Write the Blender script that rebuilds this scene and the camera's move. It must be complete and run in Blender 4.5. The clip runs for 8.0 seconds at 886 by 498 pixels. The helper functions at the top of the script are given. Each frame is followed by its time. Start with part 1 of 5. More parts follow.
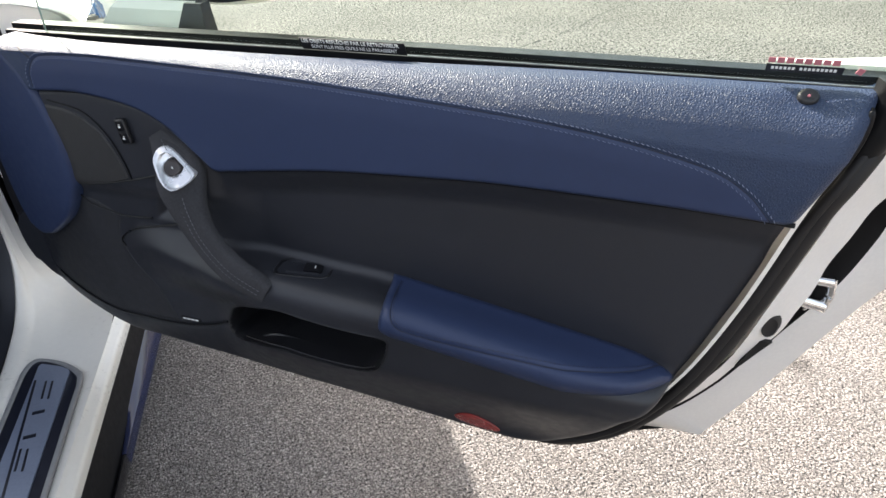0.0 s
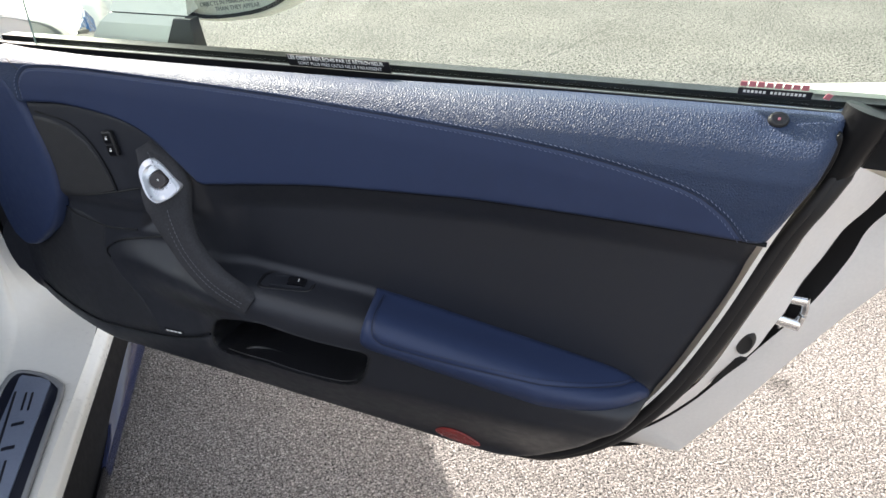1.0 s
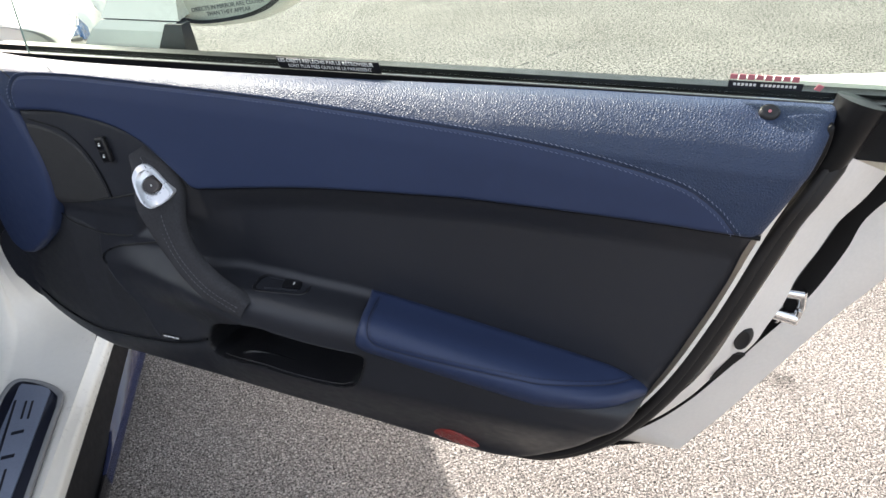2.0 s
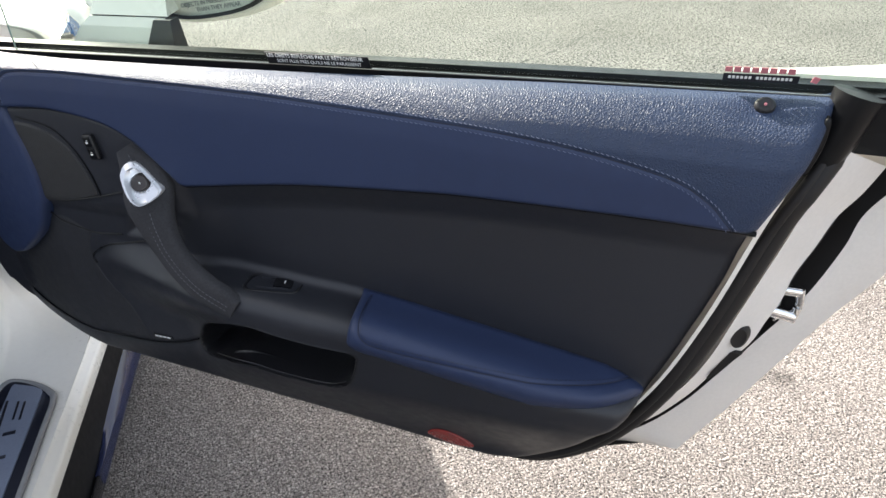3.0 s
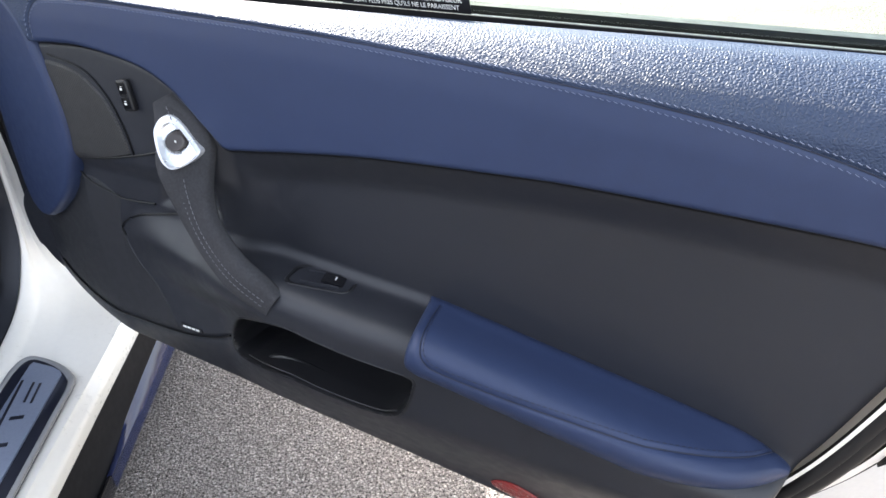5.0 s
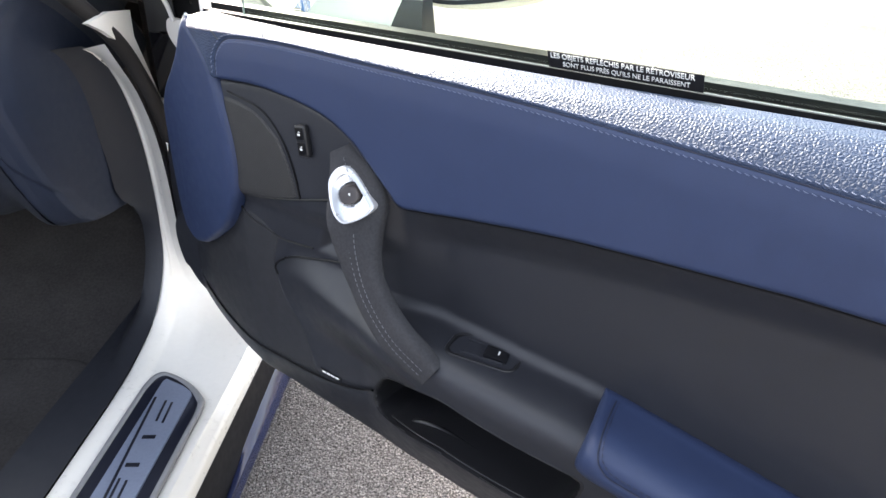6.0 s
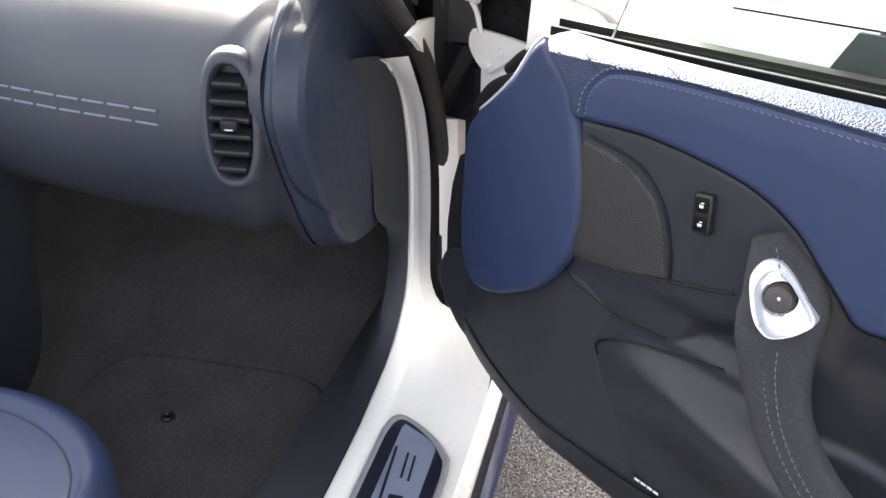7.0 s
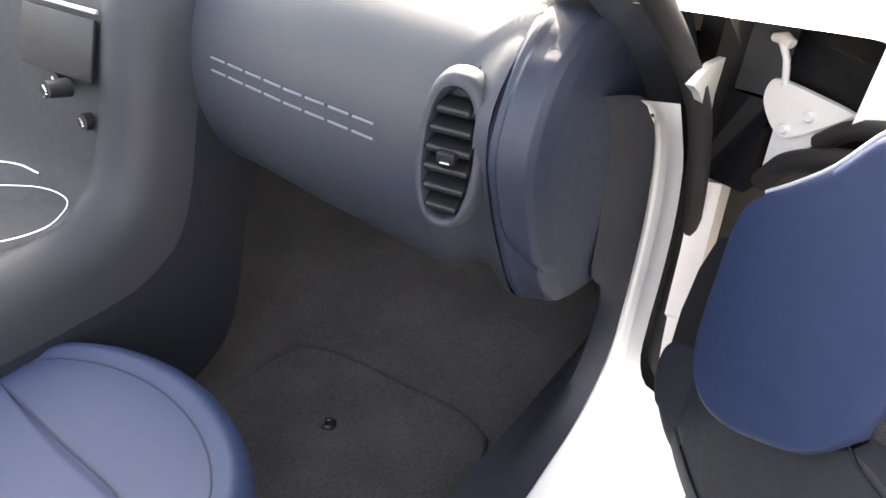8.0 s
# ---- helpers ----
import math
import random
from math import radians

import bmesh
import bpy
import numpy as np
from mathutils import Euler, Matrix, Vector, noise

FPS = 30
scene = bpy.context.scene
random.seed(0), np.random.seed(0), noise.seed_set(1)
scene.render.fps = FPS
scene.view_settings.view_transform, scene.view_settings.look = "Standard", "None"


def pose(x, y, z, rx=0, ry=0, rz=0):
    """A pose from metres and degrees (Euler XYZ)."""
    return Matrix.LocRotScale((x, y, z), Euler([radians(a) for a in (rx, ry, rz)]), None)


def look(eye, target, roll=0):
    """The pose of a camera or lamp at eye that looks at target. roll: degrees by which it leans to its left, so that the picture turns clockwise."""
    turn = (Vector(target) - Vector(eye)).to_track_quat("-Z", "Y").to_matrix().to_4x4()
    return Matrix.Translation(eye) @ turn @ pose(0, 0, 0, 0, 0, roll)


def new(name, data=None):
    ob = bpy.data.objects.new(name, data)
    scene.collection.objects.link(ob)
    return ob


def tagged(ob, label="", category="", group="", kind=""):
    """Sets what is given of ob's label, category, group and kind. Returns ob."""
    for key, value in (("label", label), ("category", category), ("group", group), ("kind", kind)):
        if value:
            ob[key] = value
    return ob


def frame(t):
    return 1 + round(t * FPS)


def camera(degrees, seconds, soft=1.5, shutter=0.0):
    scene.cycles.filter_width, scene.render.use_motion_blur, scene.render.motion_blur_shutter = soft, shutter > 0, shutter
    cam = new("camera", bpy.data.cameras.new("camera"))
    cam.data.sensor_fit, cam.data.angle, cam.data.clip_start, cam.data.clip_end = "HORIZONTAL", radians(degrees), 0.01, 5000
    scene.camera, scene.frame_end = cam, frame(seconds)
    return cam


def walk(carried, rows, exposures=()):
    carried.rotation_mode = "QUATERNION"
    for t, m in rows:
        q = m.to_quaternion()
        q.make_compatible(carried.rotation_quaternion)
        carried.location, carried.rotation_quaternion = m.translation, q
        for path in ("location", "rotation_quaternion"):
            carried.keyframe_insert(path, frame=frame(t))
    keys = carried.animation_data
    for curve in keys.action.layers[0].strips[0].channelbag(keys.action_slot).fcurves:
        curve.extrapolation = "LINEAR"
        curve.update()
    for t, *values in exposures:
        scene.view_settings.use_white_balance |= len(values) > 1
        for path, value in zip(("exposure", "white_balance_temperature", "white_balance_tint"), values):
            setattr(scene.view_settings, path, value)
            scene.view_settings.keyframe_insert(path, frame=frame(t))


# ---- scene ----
# ---------------------------------------------------------------- camera
cam = camera(67.2, 8.0)
PATH = [
    (0, (0.029, 0.01, 1.079), (0.516, 1.627, 0.007), -2.4),
    (0.5, (0.029, 0.004, 1.078), (0.543, 1.63, 0.033), -0.8),
    (1, (0.035, -0.004, 1.082), (0.561, 1.629, 0.054), -1.1),
    (1.5, (0.043, -0.009, 1.08), (0.562, 1.633, 0.063), -2.0),
    (3, (0.062, -0.002, 1.068), (0.572, 1.64, 0.047), -2.6),
    (3.5, (0.078, 0.009, 1.06), (0.538, 1.671, 0.048), -2.5),
    (4, (0.086, 0.055, 1.029), (0.483, 1.721, -0.003), -2.1),
    (4.2, (0.087, 0.076, 1.007), (0.478, 1.734, -0.04), -1.2),
    (5.3, (0.062, 0.178, 0.964), (0.374, 1.902, 0.0), 0.9),
    (5.5, (0.053, 0.193, 0.965), (0.292, 1.928, 0.0), 0.6),
    (5.8, (0.027, 0.226, 0.982), (0.15, 1.971, 0.013), 1.0),
    (6, (-0.010, 0.245, 0.992), (0.082, 2.002, 0.044), 1.6),
    (6.3, (-0.079, 0.303, 0.994), (-0.063, 2.052, 0.022), 2.1),
    (6.5, (-0.140, 0.342, 0.994), (-0.132, 2.086, 0.015), 2.3),
    (6.7, (-0.183, 0.377, 0.996), (-0.272, 2.119, 0.019), 1.3),
    (7, (-0.263, 0.417, 0.987), (-0.544, 2.136, 0.005), 2.3),
    (7.2, (-0.278, 0.448, 0.956), (-0.72, 2.132, -0.03), 3.6),
    (7.5, (-0.266, 0.517, 0.937), (-0.923, 2.116, -0.067), 3.7),
    (7.7, (-0.279, 0.544, 0.947), (-1.026, 2.109, -0.05), 3.9),
    (8, (-0.335, 0.573, 0.988), (-1.157, 2.068, -0.05), 4.8),
]
walk(cam, [(t, look(eye, target, roll)) for t, eye, target, roll in PATH],
     exposures=[(0.0, 1.84, 6900, 10), (1.0, 1.88, 6900, 10), (1.5, 1.93, 6900, 10), (2.8, 1.82, 6900, 10), (3.5, 1.74, 6900, 10), (4.2, 2.15, 6850, 10), (5.5, 2.85, 6850, 11), (6.5, 2.75, 7200, 12), (7.5, 3.25, 7500, 14), (8.0, 3.4, 7600, 14)])

# ---------------------------------------------------------------- light
SUN = Vector((-0.51, 1.15, 0.86)).normalized()
world = bpy.data.worlds.new("world")
scene.world = world
world.use_nodes = True
wn = world.node_tree.nodes
sky = wn.new("ShaderNodeTexSky")
sky.sky_type = "NISHITA"
sky.sun_disc = False
sky.dust_density, sky.ozone_density = 4.0, 0.6
sky.sun_elevation = math.asin(SUN.z)
sky.sun_rotation = math.atan2(SUN.x, SUN.y)
haze = wn.new("ShaderNodeHueSaturation")
haze.inputs["Saturation"].default_value = 0.6
world.node_tree.links.new(sky.outputs[0], haze.inputs["Color"])
world.node_tree.links.new(haze.outputs[0], wn["Background"].inputs[0])
wn["Background"].inputs[1].default_value = 0.15
lamp = bpy.data.lights.new("sun", "SUN")
lamp.energy, lamp.angle, lamp.color = 3.9, radians(0.6), (1.0, 0.975, 0.945)
sun = new("sun", lamp)
sun.matrix_world = look(SUN * 20, (0, 0, 0))


# ---------------------------------------------------------------- materials
def mat(name, color, rough=0.5, metal=0.0, vary=0.15, grain=None, bump=0.0, big=3.0, spec=0.5, coat=0.0, dark=None, rvary=0.1):
    """A surface with colour varied at two scales; grain: cells a metre of the fine relief."""
    m = bpy.data.materials.new(name)
    m.use_nodes = True
    nt = m.node_tree
    nd, ln = nt.nodes, nt.links
    b = nd["Principled BSDF"]
    b.inputs["Metallic"].default_value = metal
    b.inputs["Specular IOR Level"].default_value = spec
    b.inputs["Coat Weight"].default_value = coat
    b.inputs["Coat Roughness"].default_value = 0.05
    tc = nd.new("ShaderNodeTexCoord")
    n1 = nd.new("ShaderNodeTexNoise")
    n1.inputs["Scale"].default_value, n1.inputs["Detail"].default_value = big, 3
    n2 = nd.new("ShaderNodeTexNoise")
    n2.inputs["Scale"].default_value, n2.inputs["Detail"].default_value = big * 25, 2
    add = nd.new("ShaderNodeMath")
    add.operation = "ADD"
    ln.new(tc.outputs["Object"], n1.inputs["Vector"])
    ln.new(tc.outputs["Object"], n2.inputs["Vector"])
    ln.new(n1.outputs["Fac"], add.inputs[0])
    ln.new(n2.outputs["Fac"], add.inputs[1])
    mr = nd.new("ShaderNodeMapRange")
    mr.inputs["From Min"].default_value, mr.inputs["From Max"].default_value = 0.6, 1.4
    ln.new(add.outputs[0], mr.inputs["Value"])
    mix = nd.new("ShaderNodeMix")
    mix.data_type = "RGBA"
    lo = dark or tuple(c * (1 - vary) for c in color)
    hi = tuple(min(1, c * (1 + vary)) for c in color)
    mix.inputs["A"].default_value = (*lo, 1)
    mix.inputs["B"].default_value = (*hi, 1)
    ln.new(mr.outputs["Result"], mix.inputs["Factor"])
    ln.new(mix.outputs["Result"], b.inputs["Base Color"])
    rr = nd.new("ShaderNodeMapRange")
    rr.inputs["To Min"].default_value, rr.inputs["To Max"].default_value = max(0.02, rough - rvary), min(1, rough + rvary)
    ln.new(mr.outputs["Result"], rr.inputs["Value"])
    ln.new(rr.outputs["Result"], b.inputs["Roughness"])
    if grain:
        v = nd.new("ShaderNodeTexVoronoi")
        v.feature = "DISTANCE_TO_EDGE"
        v.inputs["Scale"].default_value = grain
        warp = nd.new("ShaderNodeTexNoise")
        warp.inputs["Scale"].default_value = grain * 0.5
        vm = nd.new("ShaderNodeVectorMath")
        vm.operation = "MULTIPLY_ADD"
        vm.inputs[1].default_value = (0.8 / grain,) * 3
        ln.new(tc.outputs["Object"], warp.inputs["Vector"])
        ln.new(warp.outputs["Color"], vm.inputs[0])
        ln.new(tc.outputs["Object"], vm.inputs[2])
        ln.new(vm.outputs[0], v.inputs["Vector"])
        cr = nd.new("ShaderNodeMapRange")
        cr.inputs["From Max"].default_value = 0.35
        ln.new(v.outputs["Distance"], cr.inputs["Value"])
        bp = nd.new("ShaderNodeBump")
        bp.inputs["Strength"].default_value = min(1.0, bump)
        bp.inputs["Distance"].default_value = 0.25 / grain
        ln.new(cr.outputs["Result"], bp.inputs["Height"])
        ln.new(bp.outputs["Normal"], b.inputs["Normal"])
    return m


def dotted(name, color, pitch, depth=0.5):
    """A speaker cloth or grille: rows of small round holes."""
    m = mat(name, color, 0.55, vary=0.12)
    nt = m.node_tree
    nd, ln = nt.nodes, nt.links
    b = nd["Principled BSDF"]
    tc = nd.new("ShaderNodeTexCoord")
    sep = nd.new("ShaderNodeSeparateXYZ")
    ln.new(tc.outputs["Object"], sep.inputs[0])
    waves = []
    for axis, phase in (("X", 1.0), ("Z", 1.0)):
        mul = nd.new("ShaderNodeMath")
        mul.operation = "MULTIPLY"
        mul.inputs[1].default_value = 2 * math.pi / pitch
        ln.new(sep.outputs[axis], mul.inputs[0])
        sn = nd.new("ShaderNodeMath")
        sn.operation = "SINE"
        ln.new(mul.outputs[0], sn.inputs[0])
        waves.append(sn)
    pr = nd.new("ShaderNodeMath")
    pr.operation = "MULTIPLY"
    ln.new(waves[0].outputs[0], pr.inputs[0])
    ln.new(waves[1].outputs[0], pr.inputs[1])
    mr = nd.new("ShaderNodeMapRange")
    mr.inputs["From Min"].default_value, mr.inputs["From Max"].default_value = 0.05, 0.4
    ln.new(pr.outputs[0], mr.inputs["Value"])
    mix = nd.new("ShaderNodeMix")
    mix.data_type = "RGBA"
    mix.inputs["A"].default_value = (*[c * 1.5 for c in color], 1)
    mix.inputs["B"].default_value = (*[c * 0.12 for c in color], 1)
    ln.new(mr.outputs["Result"], mix.inputs["Factor"])
    ln.new(mix.outputs["Result"], b.inputs["Base Color"])
    inv = nd.new("ShaderNodeMath")
    inv.operation = "SUBTRACT"
    inv.inputs[0].default_value = 1.0
    ln.new(mr.outputs["Result"], inv.inputs[1])
    bp = nd.new("ShaderNodeBump")
    bp.inputs["Strength"].default_value, bp.inputs["Distance"].default_value = depth, 0.0006
    ln.new(inv.outputs[0], bp.inputs["Height"])
    ln.new(bp.outputs["Normal"], b.inputs["Normal"])
    return m


def glass_mat(name, tint=(0.93, 0.98, 0.95)):
    m = bpy.data.materials.new(name)
    m.use_nodes = True
    nd, ln = m.node_tree.nodes, m.node_tree.links
    nd.remove(nd["Principled BSDF"])
    tr = nd.new("ShaderNodeBsdfTransparent")
    tr.inputs[0].default_value = (*tint, 1)
    gl = nd.new("ShaderNodeBsdfGlossy")
    gl.inputs["Roughness"].default_value = 0.02
    lw = nd.new("ShaderNodeLayerWeight")
    pw = nd.new("ShaderNodeMath")
    pw.operation = "POWER"
    pw.inputs[1].default_value = 5.0
    ln.new(lw.outputs["Facing"], pw.inputs[0])
    fr = nd.new("ShaderNodeMapRange")
    fr.inputs["To Min"].default_value, fr.inputs["To Max"].default_value = 0.03, 0.9
    ln.new(pw.outputs[0], fr.inputs["Value"])
    mx = nd.new("ShaderNodeMixShader")
    ln.new(fr.outputs["Result"], mx.inputs[0])
    ln.new(tr.outputs[0], mx.inputs[1])
    ln.new(gl.outputs[0], mx.inputs[2])
    ln.new(mx.outputs[0], nd["Material Output"].inputs["Surface"])
    return m


def asphalt_mat():
    """Worn asphalt: exposed stones of 4 to 14 mm, dark pits between them, one oil stain."""
    m = bpy.data.materials.new("asphalt")
    m.use_nodes = True
    nd, ln = m.node_tree.nodes, m.node_tree.links
    b = nd["Principled BSDF"]
    b.inputs["Roughness"].default_value = 0.85
    b.inputs["Specular IOR Level"].default_value = 0.25
    tc = nd.new("ShaderNodeTexCoord")

    def ranged(value, lo, hi, a, c):
        n = nd.new("ShaderNodeMapRange")
        for key, val in (("From Min", lo), ("From Max", hi), ("To Min", a), ("To Max", c)):
            n.inputs[key].default_value = val
        ln.new(value, n.inputs["Value"])
        return n.outputs["Result"]

    def noise(scale, detail=2.0, rough=0.5):
        n = nd.new("ShaderNodeTexNoise")
        n.inputs["Scale"].default_value, n.inputs["Detail"].default_value = scale, detail
        n.inputs["Roughness"].default_value = rough
        ln.new(tc.outputs["Object"], n.inputs["Vector"])
        return n

    def times(col, fac):
        n = nd.new("ShaderNodeMix")
        n.data_type, n.blend_type = "RGBA", "MULTIPLY"
        n.inputs["Factor"].default_value = 1.0
        ln.new(col, n.inputs["A"])
        ln.new(fac, n.inputs["B"])
        return n.outputs["Result"]

    heights, cols = [], []
    for scale in (190.0, 420.0):
        warp = noise(scale * 0.8)
        vm = nd.new("ShaderNodeVectorMath")
        vm.operation = "MULTIPLY_ADD"
        vm.inputs[1].default_value = (1.1 / scale,) * 3
        ln.new(warp.outputs["Color"], vm.inputs[0])
        ln.new(tc.outputs["Object"], vm.inputs[2])
        v = nd.new("ShaderNodeTexVoronoi")
        v.inputs["Scale"].default_value = scale
        ln.new(vm.outputs[0], v.inputs["Vector"])
        sp = nd.new("ShaderNodeSeparateColor")
        ln.new(v.outputs["Color"], sp.inputs[0])
        dome = ranged(v.outputs["Distance"], 0.30, 0.68, 1.0, 0.0)
        ramp = nd.new("ShaderNodeValToRGB")
        e = ramp.color_ramp.elements
        e[0].position, e[0].color = 0.0, (0.14, 0.13, 0.124, 1)
        e[1].position, e[1].color = 1.0, (0.80, 0.76, 0.72, 1)
        for pos, c in ((0.22, (0.33, 0.305, 0.285, 1)), (0.55, (0.47, 0.435, 0.41, 1)), (0.8, (0.60, 0.535, 0.50, 1))):
            e.new(pos).color = c
        ln.new(sp.outputs[0], ramp.inputs[0])
        gap = nd.new("ShaderNodeMix")
        gap.data_type = "RGBA"
        gap.inputs["A"].default_value = (0.11, 0.10, 0.094, 1)
        ln.new(dome, gap.inputs["Factor"])
        ln.new(ramp.outputs[0], gap.inputs["B"])
        heights.append(dome)
        cols.append(gap.outputs["Result"])
    mix = nd.new("ShaderNodeMix")
    mix.data_type = "RGBA"
    mix.inputs["Factor"].default_value = 0.5
    ln.new(cols[0], mix.inputs["A"])
    ln.new(cols[1], mix.inputs["B"])
    pits = noise(200.0, 2.0, 0.6)
    col = times(mix.outputs["Result"], ranged(pits.outputs["Fac"], 0.36, 0.45, 0.16, 1.22))
    # an older, coarser surface further from the kerb side of the car
    sep = nd.new("ShaderNodeSeparateXYZ")
    ln.new(tc.outputs["Object"], sep.inputs[0])
    patch_ = nd.new("ShaderNodeMath")
    patch_.operation = "ADD"
    ln.new(sep.outputs["Y"], patch_.inputs[0])
    ln.new(noise(1.3, 3.0).outputs["Fac"], patch_.inputs[1])
    old = ranged(patch_.outputs[0], 1.9, 2.6, 0.0, 1.0)
    coarse = noise(66.0, 2.0, 0.6)
    cmix = nd.new("ShaderNodeMix")
    cmix.data_type = "RGBA"
    ln.new(old, cmix.inputs["Factor"])
    cmix.inputs["A"].default_value = (1, 1, 1, 1)
    dark_pits = ranged(coarse.outputs["Fac"], 0.405, 0.455, 0.02, 1.2)
    ln.new(dark_pits, cmix.inputs["B"])
    col = times(col, cmix.outputs["Result"])
    stain = noise(1.7, 5.0)
    col = times(col, ranged(stain.outputs["Fac"], 0.3, 0.7, 0.86, 1.12))
    # the oil stain
    off = nd.new("ShaderNodeVectorMath")
    off.operation = "SUBTRACT"
    off.inputs[1].default_value = (1.13, 0.86, 0.0)
    ln.new(tc.outputs["Object"], off.inputs[0])
    lng = nd.new("ShaderNodeVectorMath")
    lng.operation = "LENGTH"
    ln.new(off.outputs[0], lng.inputs[0])
    wob = nd.new("ShaderNodeMath")
    wob.operation = "MULTIPLY_ADD"
    wob.inputs[1].default_value = 0.06
    ln.new(noise(22.0).outputs["Fac"], wob.inputs[0])
    ln.new(lng.outputs["Value"], wob.inputs[2])
    col = times(col, ranged(wob.outputs[0], 0.045, 0.085, 0.55, 1.0))
    ln.new(col, b.inputs["Base Color"])
    hadd = nd.new("ShaderNodeMath")
    hadd.operation = "MULTIPLY_ADD"
    hadd.inputs[1].default_value = 0.5
    ln.new(heights[1], hadd.inputs[0])
    ln.new(heights[0], hadd.inputs[2])
    hadd2 = nd.new("ShaderNodeMath")
    hadd2.operation = "ADD"
    ln.new(hadd.outputs[0], hadd2.inputs[0])
    ln.new(ranged(pits.outputs["Fac"], 0.36, 0.5, -1.0, 0.0), hadd2.inputs[1])
    bp = nd.new("ShaderNodeBump")
    bp.inputs["Strength"].default_value, bp.inputs["Distance"].default_value = 1.0, 0.0045
    ln.new(hadd2.outputs[0], bp.inputs["Height"])
    ln.new(bp.outputs["Normal"], b.inputs["Normal"])
    return m


NAVY = mat("navy_leather", (0.020, 0.035, 0.076), 0.52, vary=0.10, grain=350, bump=0.7, spec=0.42)
NAVY_FLAT = mat("navy_smooth_leather", (0.0225, 0.036, 0.086), 0.5, vary=0.08, grain=700, bump=0.14, spec=0.4)
BLACK = mat("black_vinyl", (0.0170, 0.0184, 0.0245), 0.50, vary=0.12, grain=900, bump=0.15, spec=0.55)
SUEDE = mat("dark_grey_suede", (0.045, 0.045, 0.049), 0.9, vary=0.3, grain=1500, bump=0.3, spec=0.15, big=14)
GLOSSBLACK = mat("gloss_black", (0.008, 0.008, 0.010), 0.12, vary=0.1, spec=0.5)
ROCKER = mat("rocker_black", (0.007, 0.007, 0.008), 0.35, vary=0.2, spec=0.2)
PLASTIC = mat("black_plastic", (0.014, 0.014, 0.016), 0.4, vary=0.1, spec=0.45)
RUBBER = mat("black_rubber", (0.019, 0.017, 0.0165), 0.6, vary=0.2, spec=0.3, big=20)
CARPET = mat("charcoal_carpet", (0.065, 0.060, 0.058), 0.98, vary=0.35, grain=420, bump=0.9, spec=0.1, big=8)
DASH = mat("dark_dash_vinyl", (0.034, 0.038, 0.050), 0.48, vary=0.08, grain=600, bump=0.2, spec=0.5)
WHITE = mat("white_car_paint", (0.85, 0.815, 0.75), 0.32, vary=0.025, spec=0.5, coat=0.5, big=4)
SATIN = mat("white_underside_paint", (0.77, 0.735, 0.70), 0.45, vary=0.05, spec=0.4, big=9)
SILVER = mat("satin_silver", (0.74, 0.745, 0.77), 0.32, metal=0.6, vary=0.06)
CHROME = mat("chrome", (0.8, 0.8, 0.8), 0.08, metal=1.0, vary=0.05)
BRUSHED = mat("brushed_aluminium", (0.26, 0.30, 0.40), 0.36, metal=0.4, vary=0.1, big=9)
PLATEBLACK = mat("plate_black", (0.010, 0.012, 0.022), 0.35, vary=0.2)
RED = mat("red_reflector", (0.28, 0.035, 0.032), 0.25, vary=0.15, grain=300, bump=0.5, spec=0.6)
REDMARK = mat("red_print", (0.50, 0.17, 0.20), 0.5, vary=0.1)
THREAD = mat("pale_blue_thread", (0.19, 0.215, 0.30), 0.7, vary=0.15)
THREAD_BLUE = mat("blue_thread", (0.12, 0.145, 0.225), 0.7, vary=0.15)
THREAD_NAVY = mat("navy_thread", (0.016, 0.02, 0.04), 0.7, vary=0.15)
THREAD_DARK = mat("grey_thread", (0.13, 0.13, 0.145), 0.7, vary=0.2)
PRINT = mat("white_print", (0.78, 0.78, 0.76), 0.6, vary=0.04)
MARK = mat("pale_emboss", (0.19, 0.21, 0.25), 0.5, vary=0.05)
BADGEBLUE = mat("badge_blue", (0.03, 0.12, 0.32), 0.25, vary=0.1, spec=0.6)
MIRROR = mat("mirror_glass", (0.9, 0.9, 0.9), 0.02, metal=1.0, vary=0.01, rvary=0.0)
GRILLE = dotted("speaker_grille", (0.026, 0.025, 0.025), 0.0036)
GRILLE_LOW = dotted("speaker_cloth", (0.021, 0.0215, 0.025), 0.0026, 0.3)
GLASS = glass_mat("side_glass", (0.86, 0.925, 0.89))
WINDGLASS = glass_mat("wind_glass", (0.9, 0.96, 0.95))
ASPHALT = asphalt_mat()


# ---------------------------------------------------------------- mesh tools
def link(name, verts, faces, material, parent=None, label="", smooth=True, ob=None):
    me = bpy.data.meshes.new(name)
    me.from_pydata([tuple(v) for v in verts], [], faces)
    me.materials.append(material)
    bm = bmesh.new()
    bm.from_mesh(me)
    bmesh.ops.remove_doubles(bm, verts=bm.verts, dist=1e-6)
    bmesh.ops.recalc_face_normals(bm, faces=bm.faces)
    bm.to_mesh(me)
    bm.free()
    me.polygons.foreach_set("use_smooth", [smooth] * len(me.polygons))
    if smooth:
        me.set_sharp_from_angle(angle=radians(48))
    ob = new(name, me)
    if parent:
        ob.parent = parent
    if label:
        tagged(ob, label)
    return ob


def part(name, bm, material, parent, label="", smooth=True):
    me = bpy.data.meshes.new(name)
    bm.to_mesh(me)
    bm.free()
    me.materials.append(material)
    me.polygons.foreach_set("use_smooth", [smooth] * len(me.polygons))
    if smooth:
        me.set_sharp_from_angle(angle=radians(40))
    ob = new(name, me)
    ob.parent = parent
    if label:
        tagged(ob, label)
    return ob


